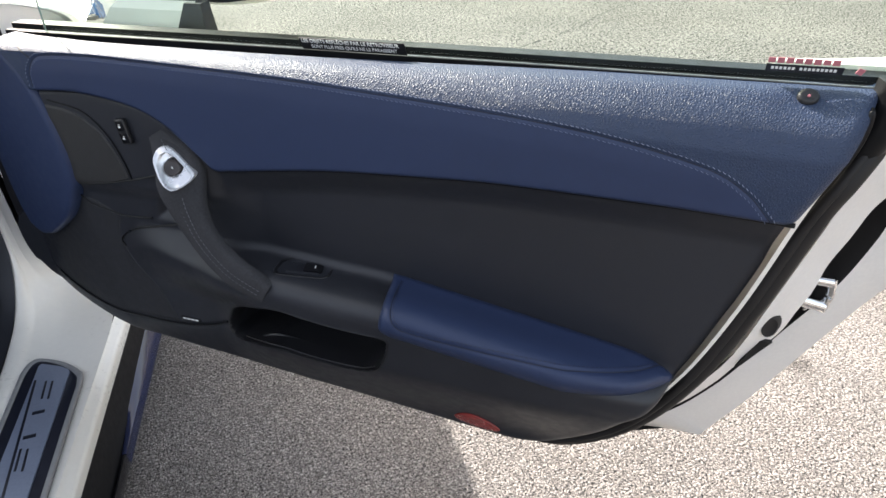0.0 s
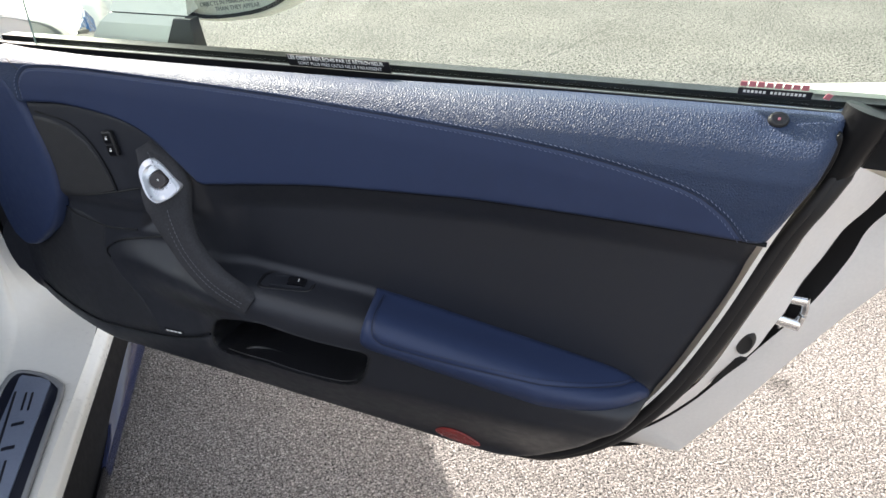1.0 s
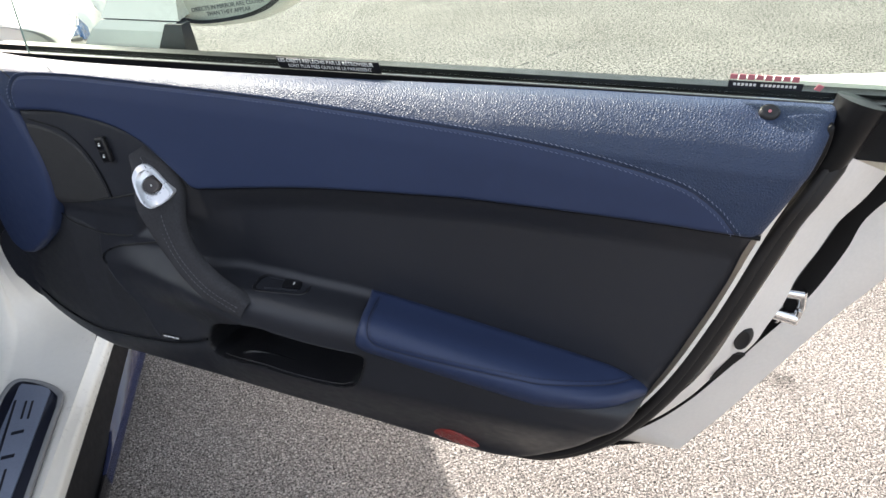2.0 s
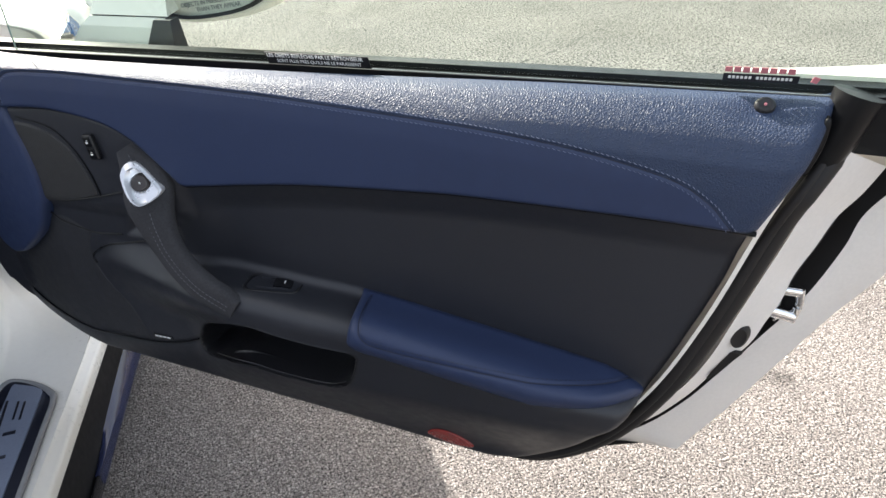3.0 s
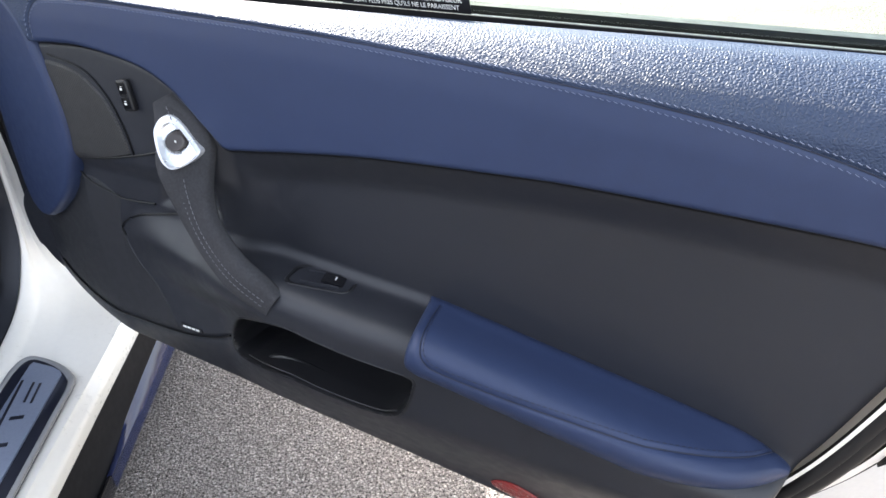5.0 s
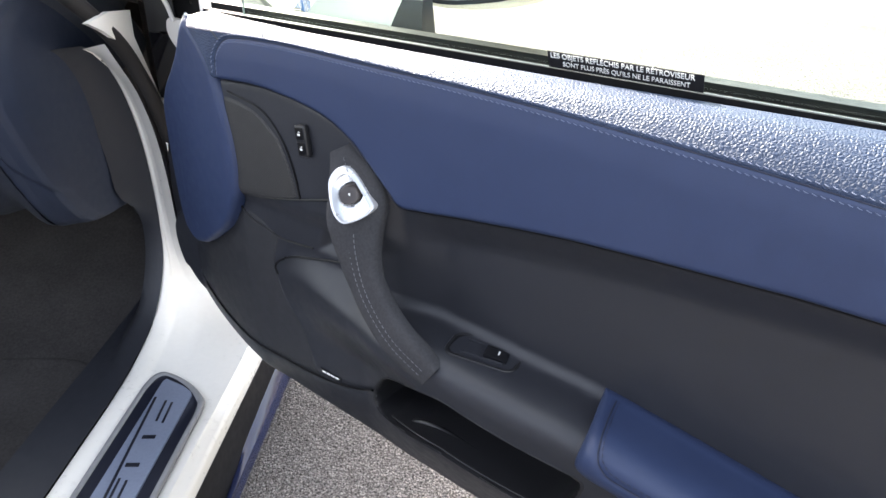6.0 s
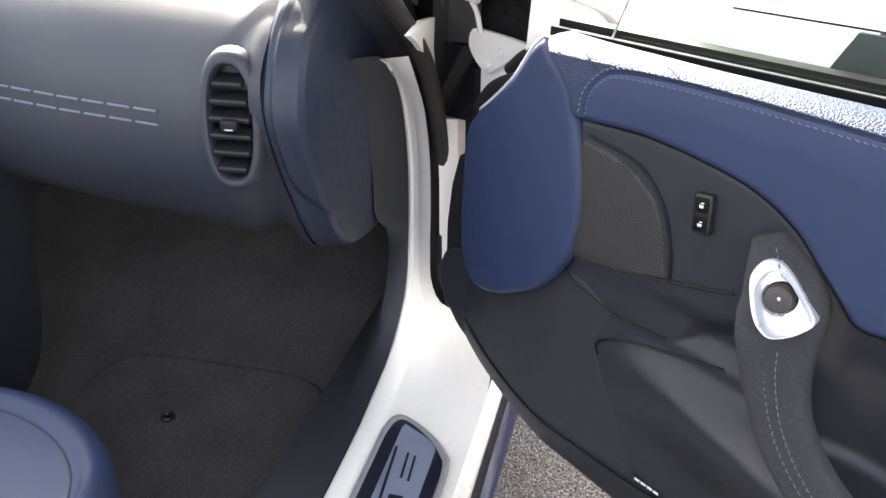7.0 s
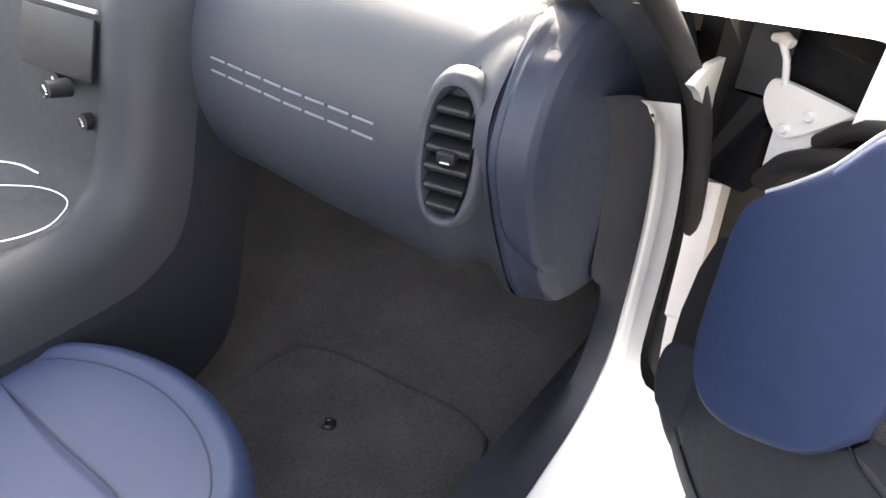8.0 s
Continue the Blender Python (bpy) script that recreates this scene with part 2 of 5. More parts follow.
def thing(name, label, category, m=None, **more):
    ob = new(name)
    ob.empty_display_size = 0.1
    if m is not None:
        ob.matrix_world = m
    return tagged(ob, label, category, **more)


def spline(pts, n):
    """n + 1 points, evenly spaced, of a smooth line through pts."""
    p = [np.array(q, float) for q in pts]
    p = [2 * p[0] - p[1]] + p + [2 * p[-1] - p[-2]]
    out = []
    for i in range(1, len(p) - 2):
        a, b, c, d = p[i - 1:i + 3]
        for k in range(24):
            s = k / 24
            out.append(0.5 * (2 * b + (c - a) * s + (2 * a - 5 * b + 4 * c - d) * s * s + (3 * b - a - 3 * c + d) * s ** 3))
    out.append(p[-2])
    out = np.array(out)
    run = np.concatenate([[0], np.cumsum(np.linalg.norm(np.diff(out, axis=0), axis=1))])
    want = np.linspace(0, run[-1], n + 1)
    return np.stack([np.interp(want, run, out[:, k]) for k in range(out.shape[1])], 1)


def curve_at(pts):
    """A smooth function of the first coordinate through pts."""
    line = spline(pts, 200)
    return lambda x: np.interp(x, line[:, 0], line[:, 1])


def coons(bottom, right, top, left, n, m):
    """A grid of (m + 1) x (n + 1) points inside four lines; bottom and top run alike, left and right run upwards."""
    b, t, l, r = spline(bottom, n), spline(top, n), spline(left, m), spline(right, m)
    s = np.linspace(0, 1, n + 1)[None, :, None]
    v = np.linspace(0, 1, m + 1)[:, None, None]
    c = (1 - s) * (1 - v) * b[0] + s * (1 - v) * b[-1] + (1 - s) * v * t[0] + s * v * t[-1]
    return (1 - v) * b[None] + v * t[None] + (1 - s) * l[:, None] + s * r[:, None] - c


def grid_faces(rows, cols, wrap=False):
    f = []
    for j in range(rows - 1):
        for i in range(cols - (0 if wrap else 1)):
            k = (i + 1) % cols
            f.append((j * cols + i, j * cols + k, (j + 1) * cols + k, (j + 1) * cols + i))
    return f


def skirted(grid, back):
    """Adds to a grid of points a rim that goes back by the vector back: the sheet's thickness."""
    rows, cols, _ = grid.shape
    verts = [tuple(p) for p in grid.reshape(-1, 3)]
    faces = grid_faces(rows, cols)
    ring = [(0, i) for i in range(cols)] + [(j, cols - 1) for j in range(1, rows)] + [(rows - 1, i) for i in range(cols - 2, -1, -1)] + [(j, 0) for j in range(rows - 2, 0, -1)]
    base = len(verts)
    for j, i in ring:
        verts.append(tuple(grid[j, i] + np.array(back)))
    k = len(ring)
    for a in range(k):
        b = (a + 1) % k
        faces.append((ring[a][0] * cols + ring[a][1], ring[b][0] * cols + ring[b][1], base + b, base + a))
    return verts, faces


def edge_roll(grid2, r, sides="brtl"):
    """How far each grid point falls back near the chosen edges, for a rounded edge of radius r."""
    m, n, _ = grid2.shape
    fall = np.zeros((m, n))
    for side in sides:
        line = {"b": grid2[0], "t": grid2[-1], "l": grid2[:, 0], "r": grid2[:, -1]}[side]
        d = np.full((m, n), 9.0)
        for a, b in zip(line[:-1], line[1:]):
            ab = b - a
            k = np.clip(((grid2[..., 0] - a[0]) * ab[0] + (grid2[..., 1] - a[1]) * ab[1]) / (ab @ ab + 1e-12), 0, 1)
            d = np.minimum(d, np.hypot(grid2[..., 0] - a[0] - k * ab[0], grid2[..., 1] - a[1] - k * ab[1]))
        x = np.clip(1 - d / r, 0, 1)
        fall = np.maximum(fall, r * (1 - np.sqrt(np.maximum(0, 1 - x * x))))
    return fall


def tube(path, radius, seg=10, closed=False, flat=1.0, up=(0, 0, 1)):
    """A round bar along a line of points; radius may be a list. Returns verts and faces."""
    p = np.array(path, float)
    n = len(p)
    rad = np.full(n, radius) if np.isscalar(radius) else np.array(radius)
    if closed:
        tan = np.roll(p, -1, 0) - np.roll(p, 1, 0)
    else:
        tan = np.gradient(p, axis=0)
    tan /= np.linalg.norm(tan, axis=1)[:, None] + 1e-12
    verts, faces = [], []
    for i in range(n):
        a = np.cross(tan[i], np.array(up, float))
        if np.linalg.norm(a) < 0.05:
            a = np.cross(tan[i], (1, 0.2, 0))
        a /= np.linalg.norm(a)
        b = np.cross(a, tan[i])
        for k in range(seg):
            th = 2 * math.pi * k / seg
            verts.append(p[i] + rad[i] * (math.cos(th) * a * flat + math.sin(th) * b))
    faces = grid_faces(n, seg, True)
    if closed:
        faces += [((n - 1) * seg + k, (n - 1) * seg + (k + 1) % seg, (k + 1) % seg, k) for k in range(seg)]
    else:
        faces += [tuple(range(seg))[::-1], tuple((n - 1) * seg + k for k in range(seg))]
    return verts, faces


def loft(sections, closed=True, caps=True):
    """A skin over sections with the same number of points."""
    k = len(sections[0])
    verts = [tuple(p) for s in sections for p in s]
    faces = grid_faces(len(sections), k, closed)
    if caps and closed:
        faces += [tuple(range(k))[::-1], tuple((len(sections) - 1) * k + i for i in range(k))]
    return verts, faces


def box_bm(size, bevel=0.002, at=(0, 0, 0), turn=None, seg=2):
    bm = bmesh.new()
    m = Matrix.Translation(at) @ (turn or Matrix()) @ Matrix.Diagonal((*size, 1))
    bmesh.ops.create_cube(bm, size=1, matrix=m)
    if bevel:
        bmesh.ops.bevel(bm, geom=bm.edges[:], offset=bevel, segments=seg, affect="EDGES", profile=0.6)
    return bm


def rounded_outline(pts, n=48):
    """A closed smooth outline through pts."""
    p = list(pts)
    line = spline(p[-2:] + p + p[:2], 2400)
    run = np.linalg.norm(line - np.array(p[0]), axis=1)
    a = int(np.argmin(run[:1200]))
    b = 1200 + int(np.argmin(run[1200:]))
    loop = line[a:b]
    pick = np.linspace(0, len(loop), n, endpoint=False).astype(int)
    return loop[pick]


def writing(name, text, size, m, material, parent, label=""):
    cu = bpy.data.curves.new(name, "FONT")
    cu.body, cu.size, cu.align_x, cu.align_y, cu.extrude = text, size, "CENTER", "CENTER", 0.0002
    tmp = bpy.data.objects.new(name, cu)
    scene.collection.objects.link(tmp)
    me = bpy.data.meshes.new_from_object(tmp.evaluated_get(bpy.context.evaluated_depsgraph_get()))
    bpy.data.objects.remove(tmp)
    bpy.data.curves.remove(cu)
    me.transform(m)
    me.materials.clear()
    me.materials.append(material)
    ob = new(name, me)
    ob.parent = parent
    if label:
        tagged(ob, label)
    return ob


def stitches(name, path, pitch, length, radius, material, parent, label="", slant=0.0, normal=(0, -1, 0)):
    """A row of short threads along a line: one mesh."""
    p = np.array(path)
    run = np.concatenate([[0], np.cumsum(np.linalg.norm(np.diff(p, axis=0), axis=1))])
    verts, faces = [], []
    nrm = np.array(normal, float)
    for d in np.arange(pitch / 2, run[-1], pitch):
        c = np.array([np.interp(d, run, p[:, k]) for k in range(3)])
        e = np.array([np.interp(d + 0.002, run, p[:, k]) for k in range(3)])
        t = e - c
        if np.linalg.norm(t) < 1e-9:
            continue
        t /= np.linalg.norm(t)
        side = np.cross(t, nrm)
        t = t * math.cos(slant) + side * math.sin(slant)
        path3 = [c - t * length / 2 - nrm * radius, c + nrm * radius * 0.6, c + t * length / 2 - nrm * radius]
        v, f = tube(path3, [radius * 0.7, radius, radius * 0.7], 5, up=tuple(nrm))
        k = len(verts)
        verts += v
        faces += [tuple(i + k for i in q) for q in f]
    ob = link(name, verts, faces, material, parent, label)
    return tagged(ob, kind="stuff")


# ---------------------------------------------------------------- ground
bm = bmesh.new()
steps = [-400, -60, -12, -4, 0, 4, 12, 60, 400]
vs = [[bm.verts.new((x, y, 0)) for x in steps] for y in steps]
for j in range(8):
    for i in range(8):
        bm.faces.new((vs[j][i], vs[j][i + 1], vs[j + 1][i + 1], vs[j + 1][i]))
ground = part("ground", bm, ASPHALT, None, smooth=False)
tagged(ground, "sunlit worn asphalt with pale exposed stones", "ground", kind="structure")
# a thin wandering crack in the asphalt
rng = random.Random(5)
line = spline([(1.55, 3.50), (1.694, 3.56), (1.82, 3.61), (1.95, 3.68), (2.07, 3.75), (2.23, 3.88), (2.40, 4.0), (2.7, 4.15)], 70)
verts = []
for k, p in enumerate(line):
    wide = 0.007 * max(0.05, 1.5 * rng.random() - 0.3) * min(1, k / 6, (70 - k) / 6)
    dx, dy = rng.uniform(-0.008, 0.008), rng.uniform(-0.012, 0.012)
    verts += [(p[0] + dx + wide * 0.5, p[1] + dy - wide, 0.002), (p[0] + dx - wide * 0.5, p[1] + dy + wide, 0.002)]
link("crack", verts, grid_faces(71, 2), mat("crack_filler", (0.09, 0.085, 0.08), 0.9, vary=0.4, big=20), ground, "dark crack in the asphalt", smooth=False)

# ---------------------------------------------------------------- car body
body = thing("car", "white sports car with an open doorway and dark cabin", "car")


def sill_grid():
    inner = [(-0.565, -0.9, 0.232), (-0.56, 0.3, 0.232), (-0.521, 0.9, 0.232), (-0.506, 1.12, 0.234), (-0.500, 1.22, 0.243), (-0.490, 1.30, 0.275), (-0.482, 1.355, 0.34), (-0.48, 1.385, 0.43), (-0.48, 1.388, 0.53), (-0.481, 1.375, 0.62), (-0.485, 1.345, 0.70), (-0.49, 1.305, 0.752), (-0.497, 1.27, 0.772)]
    outer = [(-0.416, -0.9, 0.224), (-0.416, 0.3, 0.224), (-0.356, 0.9, 0.224), (-0.334, 1.12, 0.225), (-0.319, 1.27, 0.227), (-0.322, 1.37, 0.234), (-0.335, 1.42, 0.255), (-0.375, 1.42, 0.285), (-0.418, 1.387, 0.32), (-0.435, 1.362, 0.38), (-0.437, 1.35, 0.45), (-0.437, 1.345, 0.53), (-0.438, 1.33, 0.62), (-0.441, 1.298, 0.70), (-0.447, 1.262, 0.755), (-0.452, 1.245, 0.785)]
    a, b = spline(inner, 120), spline(outer, 120)
    rows = []
    # a rolled inner lip, a shallow channel, then the flat face
    for s, lift in ((0.0, -0.012), (0.0, 0.0), (0.03, 0.004), (0.10, 0.005), (0.16, 0.0045), (0.19, 0.001), (0.22, 0.0), (0.42, 0.0015), (0.46, 0.0005), (0.5, 0.0015), (0.8, 0.001), (1.0, 0.0)):
        row = []
        for k in range(121):
            p = a[k] * (1 - s) + b[k] * s
            q = b[k] - a[k]
            t = a[min(k + 1, 120)] - a[max(k - 1, 0)]
            nrm = np.cross(t, q)
            nrm /= np.linalg.norm(nrm) + 1e-9
            if nrm[2] - nrm[1] < 0:
                nrm = -nrm
            row.append(p + nrm * lift * min(1.0, (120 - k) / 8))
        rows.append(row)
    return np.array(rows)


g = sill_grid()
link("door_sill", g.reshape(-1, 3), grid_faces(g.shape[0], g.shape[1]), WHITE, body, "glossy white painted door sill and pillar")
# the lower step along the sill, the dark recess and the skirt under it
def lean_in(y):
    """The sill draws in towards the rear."""
    return 0.1 * (max(y, 0.3) - 1.12)


LONG = (-0.9, 0.0, 0.3, 0.8, 1.12, 1.3, 1.52)
prof = [(-0.335, 0.225), (-0.331, 0.2185), (-0.322, 0.214), (-0.317, 0.210), (-0.315, 0.204), (-0.3155, 0.186)]
secs = [[(x + lean_in(y), y, z) for x, z in prof] for y in LONG]
link("sill_step", *loft(secs, closed=False), WHITE, body)
prof = [(-0.3165, 0.2), (-0.315, 0.15), (-0.312, 0.105), (-0.307, 0.092)]
secs = [[(x + lean_in(y), y, z) for x, z in prof] for y in LONG]
link("rocker_recess", *loft(secs, closed=False), ROCKER, body, "gloss black rocker under the sill")
prof = [(-0.310, 0.090), (-0.304, 0.098), (-0.300, 0.098), (-0.298, 0.094), (-0.299, 0.075), (-0.306, 0.05), (-0.325, 0.05)]
secs = [[(x + lean_in(y), y, z) for x, z in prof] for y in LONG]
link("side_skirt", *loft(secs), GLOSSBLACK, body, "gloss black side skirt")
# the skirt flares towards the front wheel; its blue paints in the sky's reflection
secs = []
for y in (1.02, 1.10, 1.18, 1.25, 1.32, 1.40, 1.52):
    k = ((y - 1.02) / 0.5) ** 1.6
    e = -0.300 + lean_in(y)
    secs.append([(e - 0.007 - 0.05 * k, y, 0.096 + 0.10 * k), (e - 0.003 - 0.018 * k, y, 0.099 + 0.035 * k), (e + 0.0015 + 0.006 * k, y, 0.0985), (e + 0.003 + 0.006 * k, y, 0.07)])
link("skirt_flare", *loft(secs, closed=False), mat("sky_tinted_gloss_black", (0.012, 0.018, 0.055), 0.16, vary=0.1, spec=0.5), body, "glossy blue-black flare of the skirt")
# inner wall of the sill box and the cabin floor
prof = [(-0.522, 0.236), (-0.54, 0.232), (-0.548, 0.21), (-0.555, 0.14), (-0.56, 0.10)]
secs = [[(x + dx, y, z) for x, z in prof] for y, dx in ((-0.9, -0.043), (0.3, -0.038), (0.9, 0.0), (1.12, 0.016), (1.3, 0.032), (1.6, 0.05))]
link("sill_carpet", *loft(secs, closed=False), CARPET, body)

# fender and bonnet: one white skin
def fender_section(y):
    k = max(0.0, (y - 1.9) / 1.3)
    top = 0.856 - 0.17 * k * k
    bulge = 0.02 * math.sin(min(1, max(0, (y - 1.4) / 1.4)) * math.pi)
    low = float(np.interp(y, [1.22, 1.40, 1.50], [0.60, 0.52, 0.12]))
    return [(-0.225 + 0.06 * (low - 0.12), y, low), (-0.20 + 0.03 * (low - 0.12), y, low + (0.68 - low) * 0.32), (-0.182 + bulge, y, low + (0.68 - low) * 0.68), (-0.178 + bulge, y, 0.68), (-0.180 + bulge, y, 0.79), (-0.195, y, top - 0.010), (-0.245, y, top + 0.012), (-0.30, y, top + 0.022), (-0.42, y, top + 0.02), (-0.62, y, top + 0.015), (-0.9, y, top + 0.035), (-1.14, y, top + 0.045)]


def arch(y, low, centre):
    """The lower edge, raised round a wheel."""
    d = abs(y - centre)
    return max(low, 0.325 + math.sqrt(max(0.0, 0.37 ** 2 - d * d))) if d < 0.37 else low


def body_section(y):
    """Half a section of the nose, drawn in and lowered towards its tip."""
    pts = fender_section(y)
    k = max(0.0, (y - 2.3) / 0.72)
    s = math.sqrt(max(0.04, 1 - 0.75 * k ** 3))
    low = arch(y, pts[0][2], 1.97)
    out = []
    for j, p in enumerate(pts):
        z = p[2] - 0.16 * k * k * max(0.0, (p[2] - 0.3) / 0.56)
        if j < 3:
            z = max(z, low + 0.02 * j)
        out.append((-1.14 + (p[0] + 1.14) * s, y, z))
    return out


# side of the fender beside the cowl, then the nose over the full width
for mirror_x, name in ((False, "front_fender"), (True, "far_fender")):
    secs = []
    for y in np.linspace(1.22, 1.60, 8):
        half = spline([p for p in fender_section(y) if p[0] > -0.65], 40)
        secs.append([(-2.28 - p[0] if mirror_x else p[0], p[1], p[2]) for p in half])
    link(name, *loft(secs, closed=False), WHITE, body, "glossy white front fender")
secs = []
for y in np.concatenate([np.linspace(1.60, 2.7, 26), np.linspace(2.74, 3.02, 8)]):
    half = body_section(y)
    secs.append(spline(half + [(-2.28 - p[0], p[1], p[2]) for p in half[-2::-1]], 80))
tip = np.array(secs[-1])
secs.append(tip * (1, 1, 0.5) + np.array((0, 0.03, 0.10)))
secs.append(tip * (1, 1, 0.02) + np.array((0, 0.0, 0.16)))
link("bonnet", *loft(secs, closed=False), WHITE, body, "glossy white bonnet and nose")
# rear edge of the fender turned inwards
edge = spline([p for p in fender_section(1.22) if p[0] > -0.35], 40)
secs = [edge, [p + np.array((-0.008, -0.003, 0.0)) for p in edge], [p + np.array((-0.02, 0.004, 0.0)) for p in edge], [p + np.array((-0.05, 0.10, 0.0)) for p in edge]]
link("fender_edge", *loft(secs, closed=False), WHITE, body)
# upper end of the fender closed behind the edge
cap = [p for p in edge if p[2] > 0.80 and p[0] > -0.31]
link("fender_return", *loft([[p + np.array((-0.004, 0.004, -0.002)) for p in cap], [np.array((p[0] - 0.006, p[1] + 0.012, 0.80)) for p in cap]], closed=False), WHITE, body)
# hinge pillar: white post, dark gap behind it filled with an added black panel
secs = [[(x - 0.012 * k, y, z), (x + 0.014 * k, y + 0.007, z), (x + 0.020 * k, y + 0.04, z), (x - 0.010 * k, y + 0.035, z)] for x, y, z, k in ((-0.396, 1.262, 0.436, 0.15), (-0.404, 1.30, 0.470, 0.35), (-0.408, 1.322, 0.492, 0.45), (-0.406, 1.325, 0.494, 1.0), (-0.410, 1.333, 0.58, 1.05), (-0.416, 1.336, 0.676, 1.1))]
v, f = loft(secs)
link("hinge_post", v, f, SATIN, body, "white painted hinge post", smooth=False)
v, f = loft([[(-0.46, 1.44, z), (-0.40, 1.45, z), (-0.25, 1.485, z), (-0.25, 1.52, z), (-0.5, 1.52, z)] for z in (0.1, 0.4, 0.845)])
link("gap_filler", v, f, PLASTIC, body, "added black filler for the dark door gap", smooth=False)
v, f = loft([[(-0.424, 1.345, z), (-0.377, 1.325, z), (-0.352, 1.40, z), (-0.415, 1.40, z)] for z in (0.680, 0.69, 0.75, 0.784)])
link("hinge_box", v, f, GLOSSBLACK, body, "glossy black hinge cover", smooth=False)
v, f = loft([[(-0.418, 1.334, z), (-0.374, 1.326, z), (-0.352, 1.40, z), (-0.412, 1.40, z)] for z in (0.788, 0.85, 0.875)])
link("hinge_cover_top", v, f, PLASTIC, body, smooth=False)
# white gusset at the foot of the windscreen pillar
gus = [(1.16, 0.828), (1.23, 0.832), (1.305, 0.823), (1.302, 0.785), (1.34, 0.72), (1.37, 0.667), (1.36, 0.66), (1.31, 0.73), (1.265, 0.778), (1.20, 0.812)]
v, f = loft([[(x_, y, z) for y, z in gus] for x_ in (-0.431, -0.438)])
link("pillar_gusset", v, f, WHITE, body, "white gusset at the pillar foot", smooth=False)
# rubber seal round the doorway
seal = spline([(-0.385, 1.40, 0.30), (-0.400, 1.392, 0.335), (-0.416, 1.376, 0.38), (-0.42, 1.37, 0.43), (-0.421, 1.362, 0.54), (-0.423, 1.335, 0.64), (-0.428, 1.295, 0.72), (-0.438, 1.25, 0.79), (-0.46, 1.16, 0.87), (-0.49, 1.0, 0.97), (-0.53, 0.75, 1.1)], 110)
v, f = tube(seal, np.interp(np.arange(len(seal)), [0, 12], [0.004, 0.012]), 12)
link("weatherstrip", v, f, RUBBER, body, "black rubber door seal")
# windscreen pillar, inside trim and outside skin
def pillar(w, off, mat_, name, label):
    line = spline([(-0.50, 1.42, 0.72), (-0.50, 1.33, 0.80), (-0.515, 1.17, 0.91), (-0.545, 0.95, 1.04), (-0.60, 0.6, 1.17)], 30)
    secs = []
    for p in line:
        o = np.array([(0.045, 0.03, 0.0), (0.05, 0.06, 0.03), (0.0, 0.09, 0.05), (-0.05, 0.07, 0.035), (-0.055, 0.02, -0.005), (-0.02, -0.01, -0.02), (0.02, 0.0, -0.015)])
        secs.append(p + o * w + off)
    v, f = loft(secs)
    link(name, v, f, mat_, body, label)


pillar(0.8, np.array((-0.02, 0.01, 0.0)), DASH, "windscreen_pillar", "dark trimmed windscreen pillar")
v, f = loft([[(-0.46, 1.52, 0.85), (-0.44, 1.40, 0.84), (-0.425, 1.34, 0.83)], [(-0.50, 1.0, 1.06), (-0.48, 0.96, 1.06), (-0.47, 0.93, 1.05)], [(-0.58, 0.6, 1.2), (-0.56, 0.58, 1.2), (-0.55, 0.56, 1.19)]], closed=False)
link("pillar_skin", v, f, WHITE, body)

# ---------------------------------------------------------------- sill plate (part of the body)
def splate(x, y, hgt):
    return (x + 0.012 + 0.075 * (y - 1.09), y, 0.2325 + hgt)


outline = rounded_outline([(-0.483, 0.2), (-0.484, 0.7), (-0.485, 1.10), (-0.483, 1.165), (-0.472, 1.19), (-0.45, 1.187), (-0.41, 1.162), (-0.378, 1.13), (-0.366, 1.10), (-0.366, 1.0), (-0.366, 0.6), (-0.366, 0.2)], 390)
o = np.array(outline)


def inset(o, d):
    c = np.array((o[:, 0].mean(), 0.66))
    half = np.array((0.0595, 0.5))
    return c + (o - c) * (1 - d / half)


secs = [[splate(x, y, -0.004) for x, y in o], [splate(x, y, 0.0015) for x, y in o], [splate(x, y, 0.003) for x, y in inset(o, 0.002)], [splate(x, y, 0.003) for x, y in inset(o, 0.007)], [splate(x, y, 0.0005) for x, y in inset(o, 0.009)]]
sill_plate = link("sill_plate", *loft(secs), PLATEBLACK, body, "sill plate with a grey rim and black side bands")
secs = [[splate(x, y, -0.001) for x, y in inset(o, -0.0005)], [splate(x, y, 0.0022) for x, y in inset(o, 0.0002)], [splate(x, y, 0.0036) for x, y in inset(o, 0.002)], [splate(x, y, 0.0036) for x, y in inset(o, 0.0065)], [splate(x, y, 0.001) for x, y in inset(o, 0.0088)]]
link("plate_rim", *loft(secs, caps=False), mat("plate_rim_grey", (0.24, 0.24, 0.245), 0.5, vary=0.15), sill_plate, "grey rim")
top = 0.2325 + 0.0035
band = [(-0.4555, 0.2), (-0.4555, 1.165), (-0.452, 1.171), (-0.415, 1.151), (-0.398, 1.137), (-0.3935, 1.128), (-0.3935, 0.2)]
v, f = loft([[splate(x, y, -0.0005) for x, y in band], [splate(x, y, 0.0035) for x, y in band]])
link("plate_insert", v, f, BRUSHED, sill_plate, "blue-grey brushed metal insert", smooth=False)
# raised marks on the insert: plain bars
def plate_bar(x, y, wide, long, turn=0.0):
    part("mark", box_bm((wide, long, 0.0014), 0.0005, splate(x, y, 0.0039), Matrix.Rotation(radians(turn), 4, "Z")), PLATEBLACK, sill_plate)


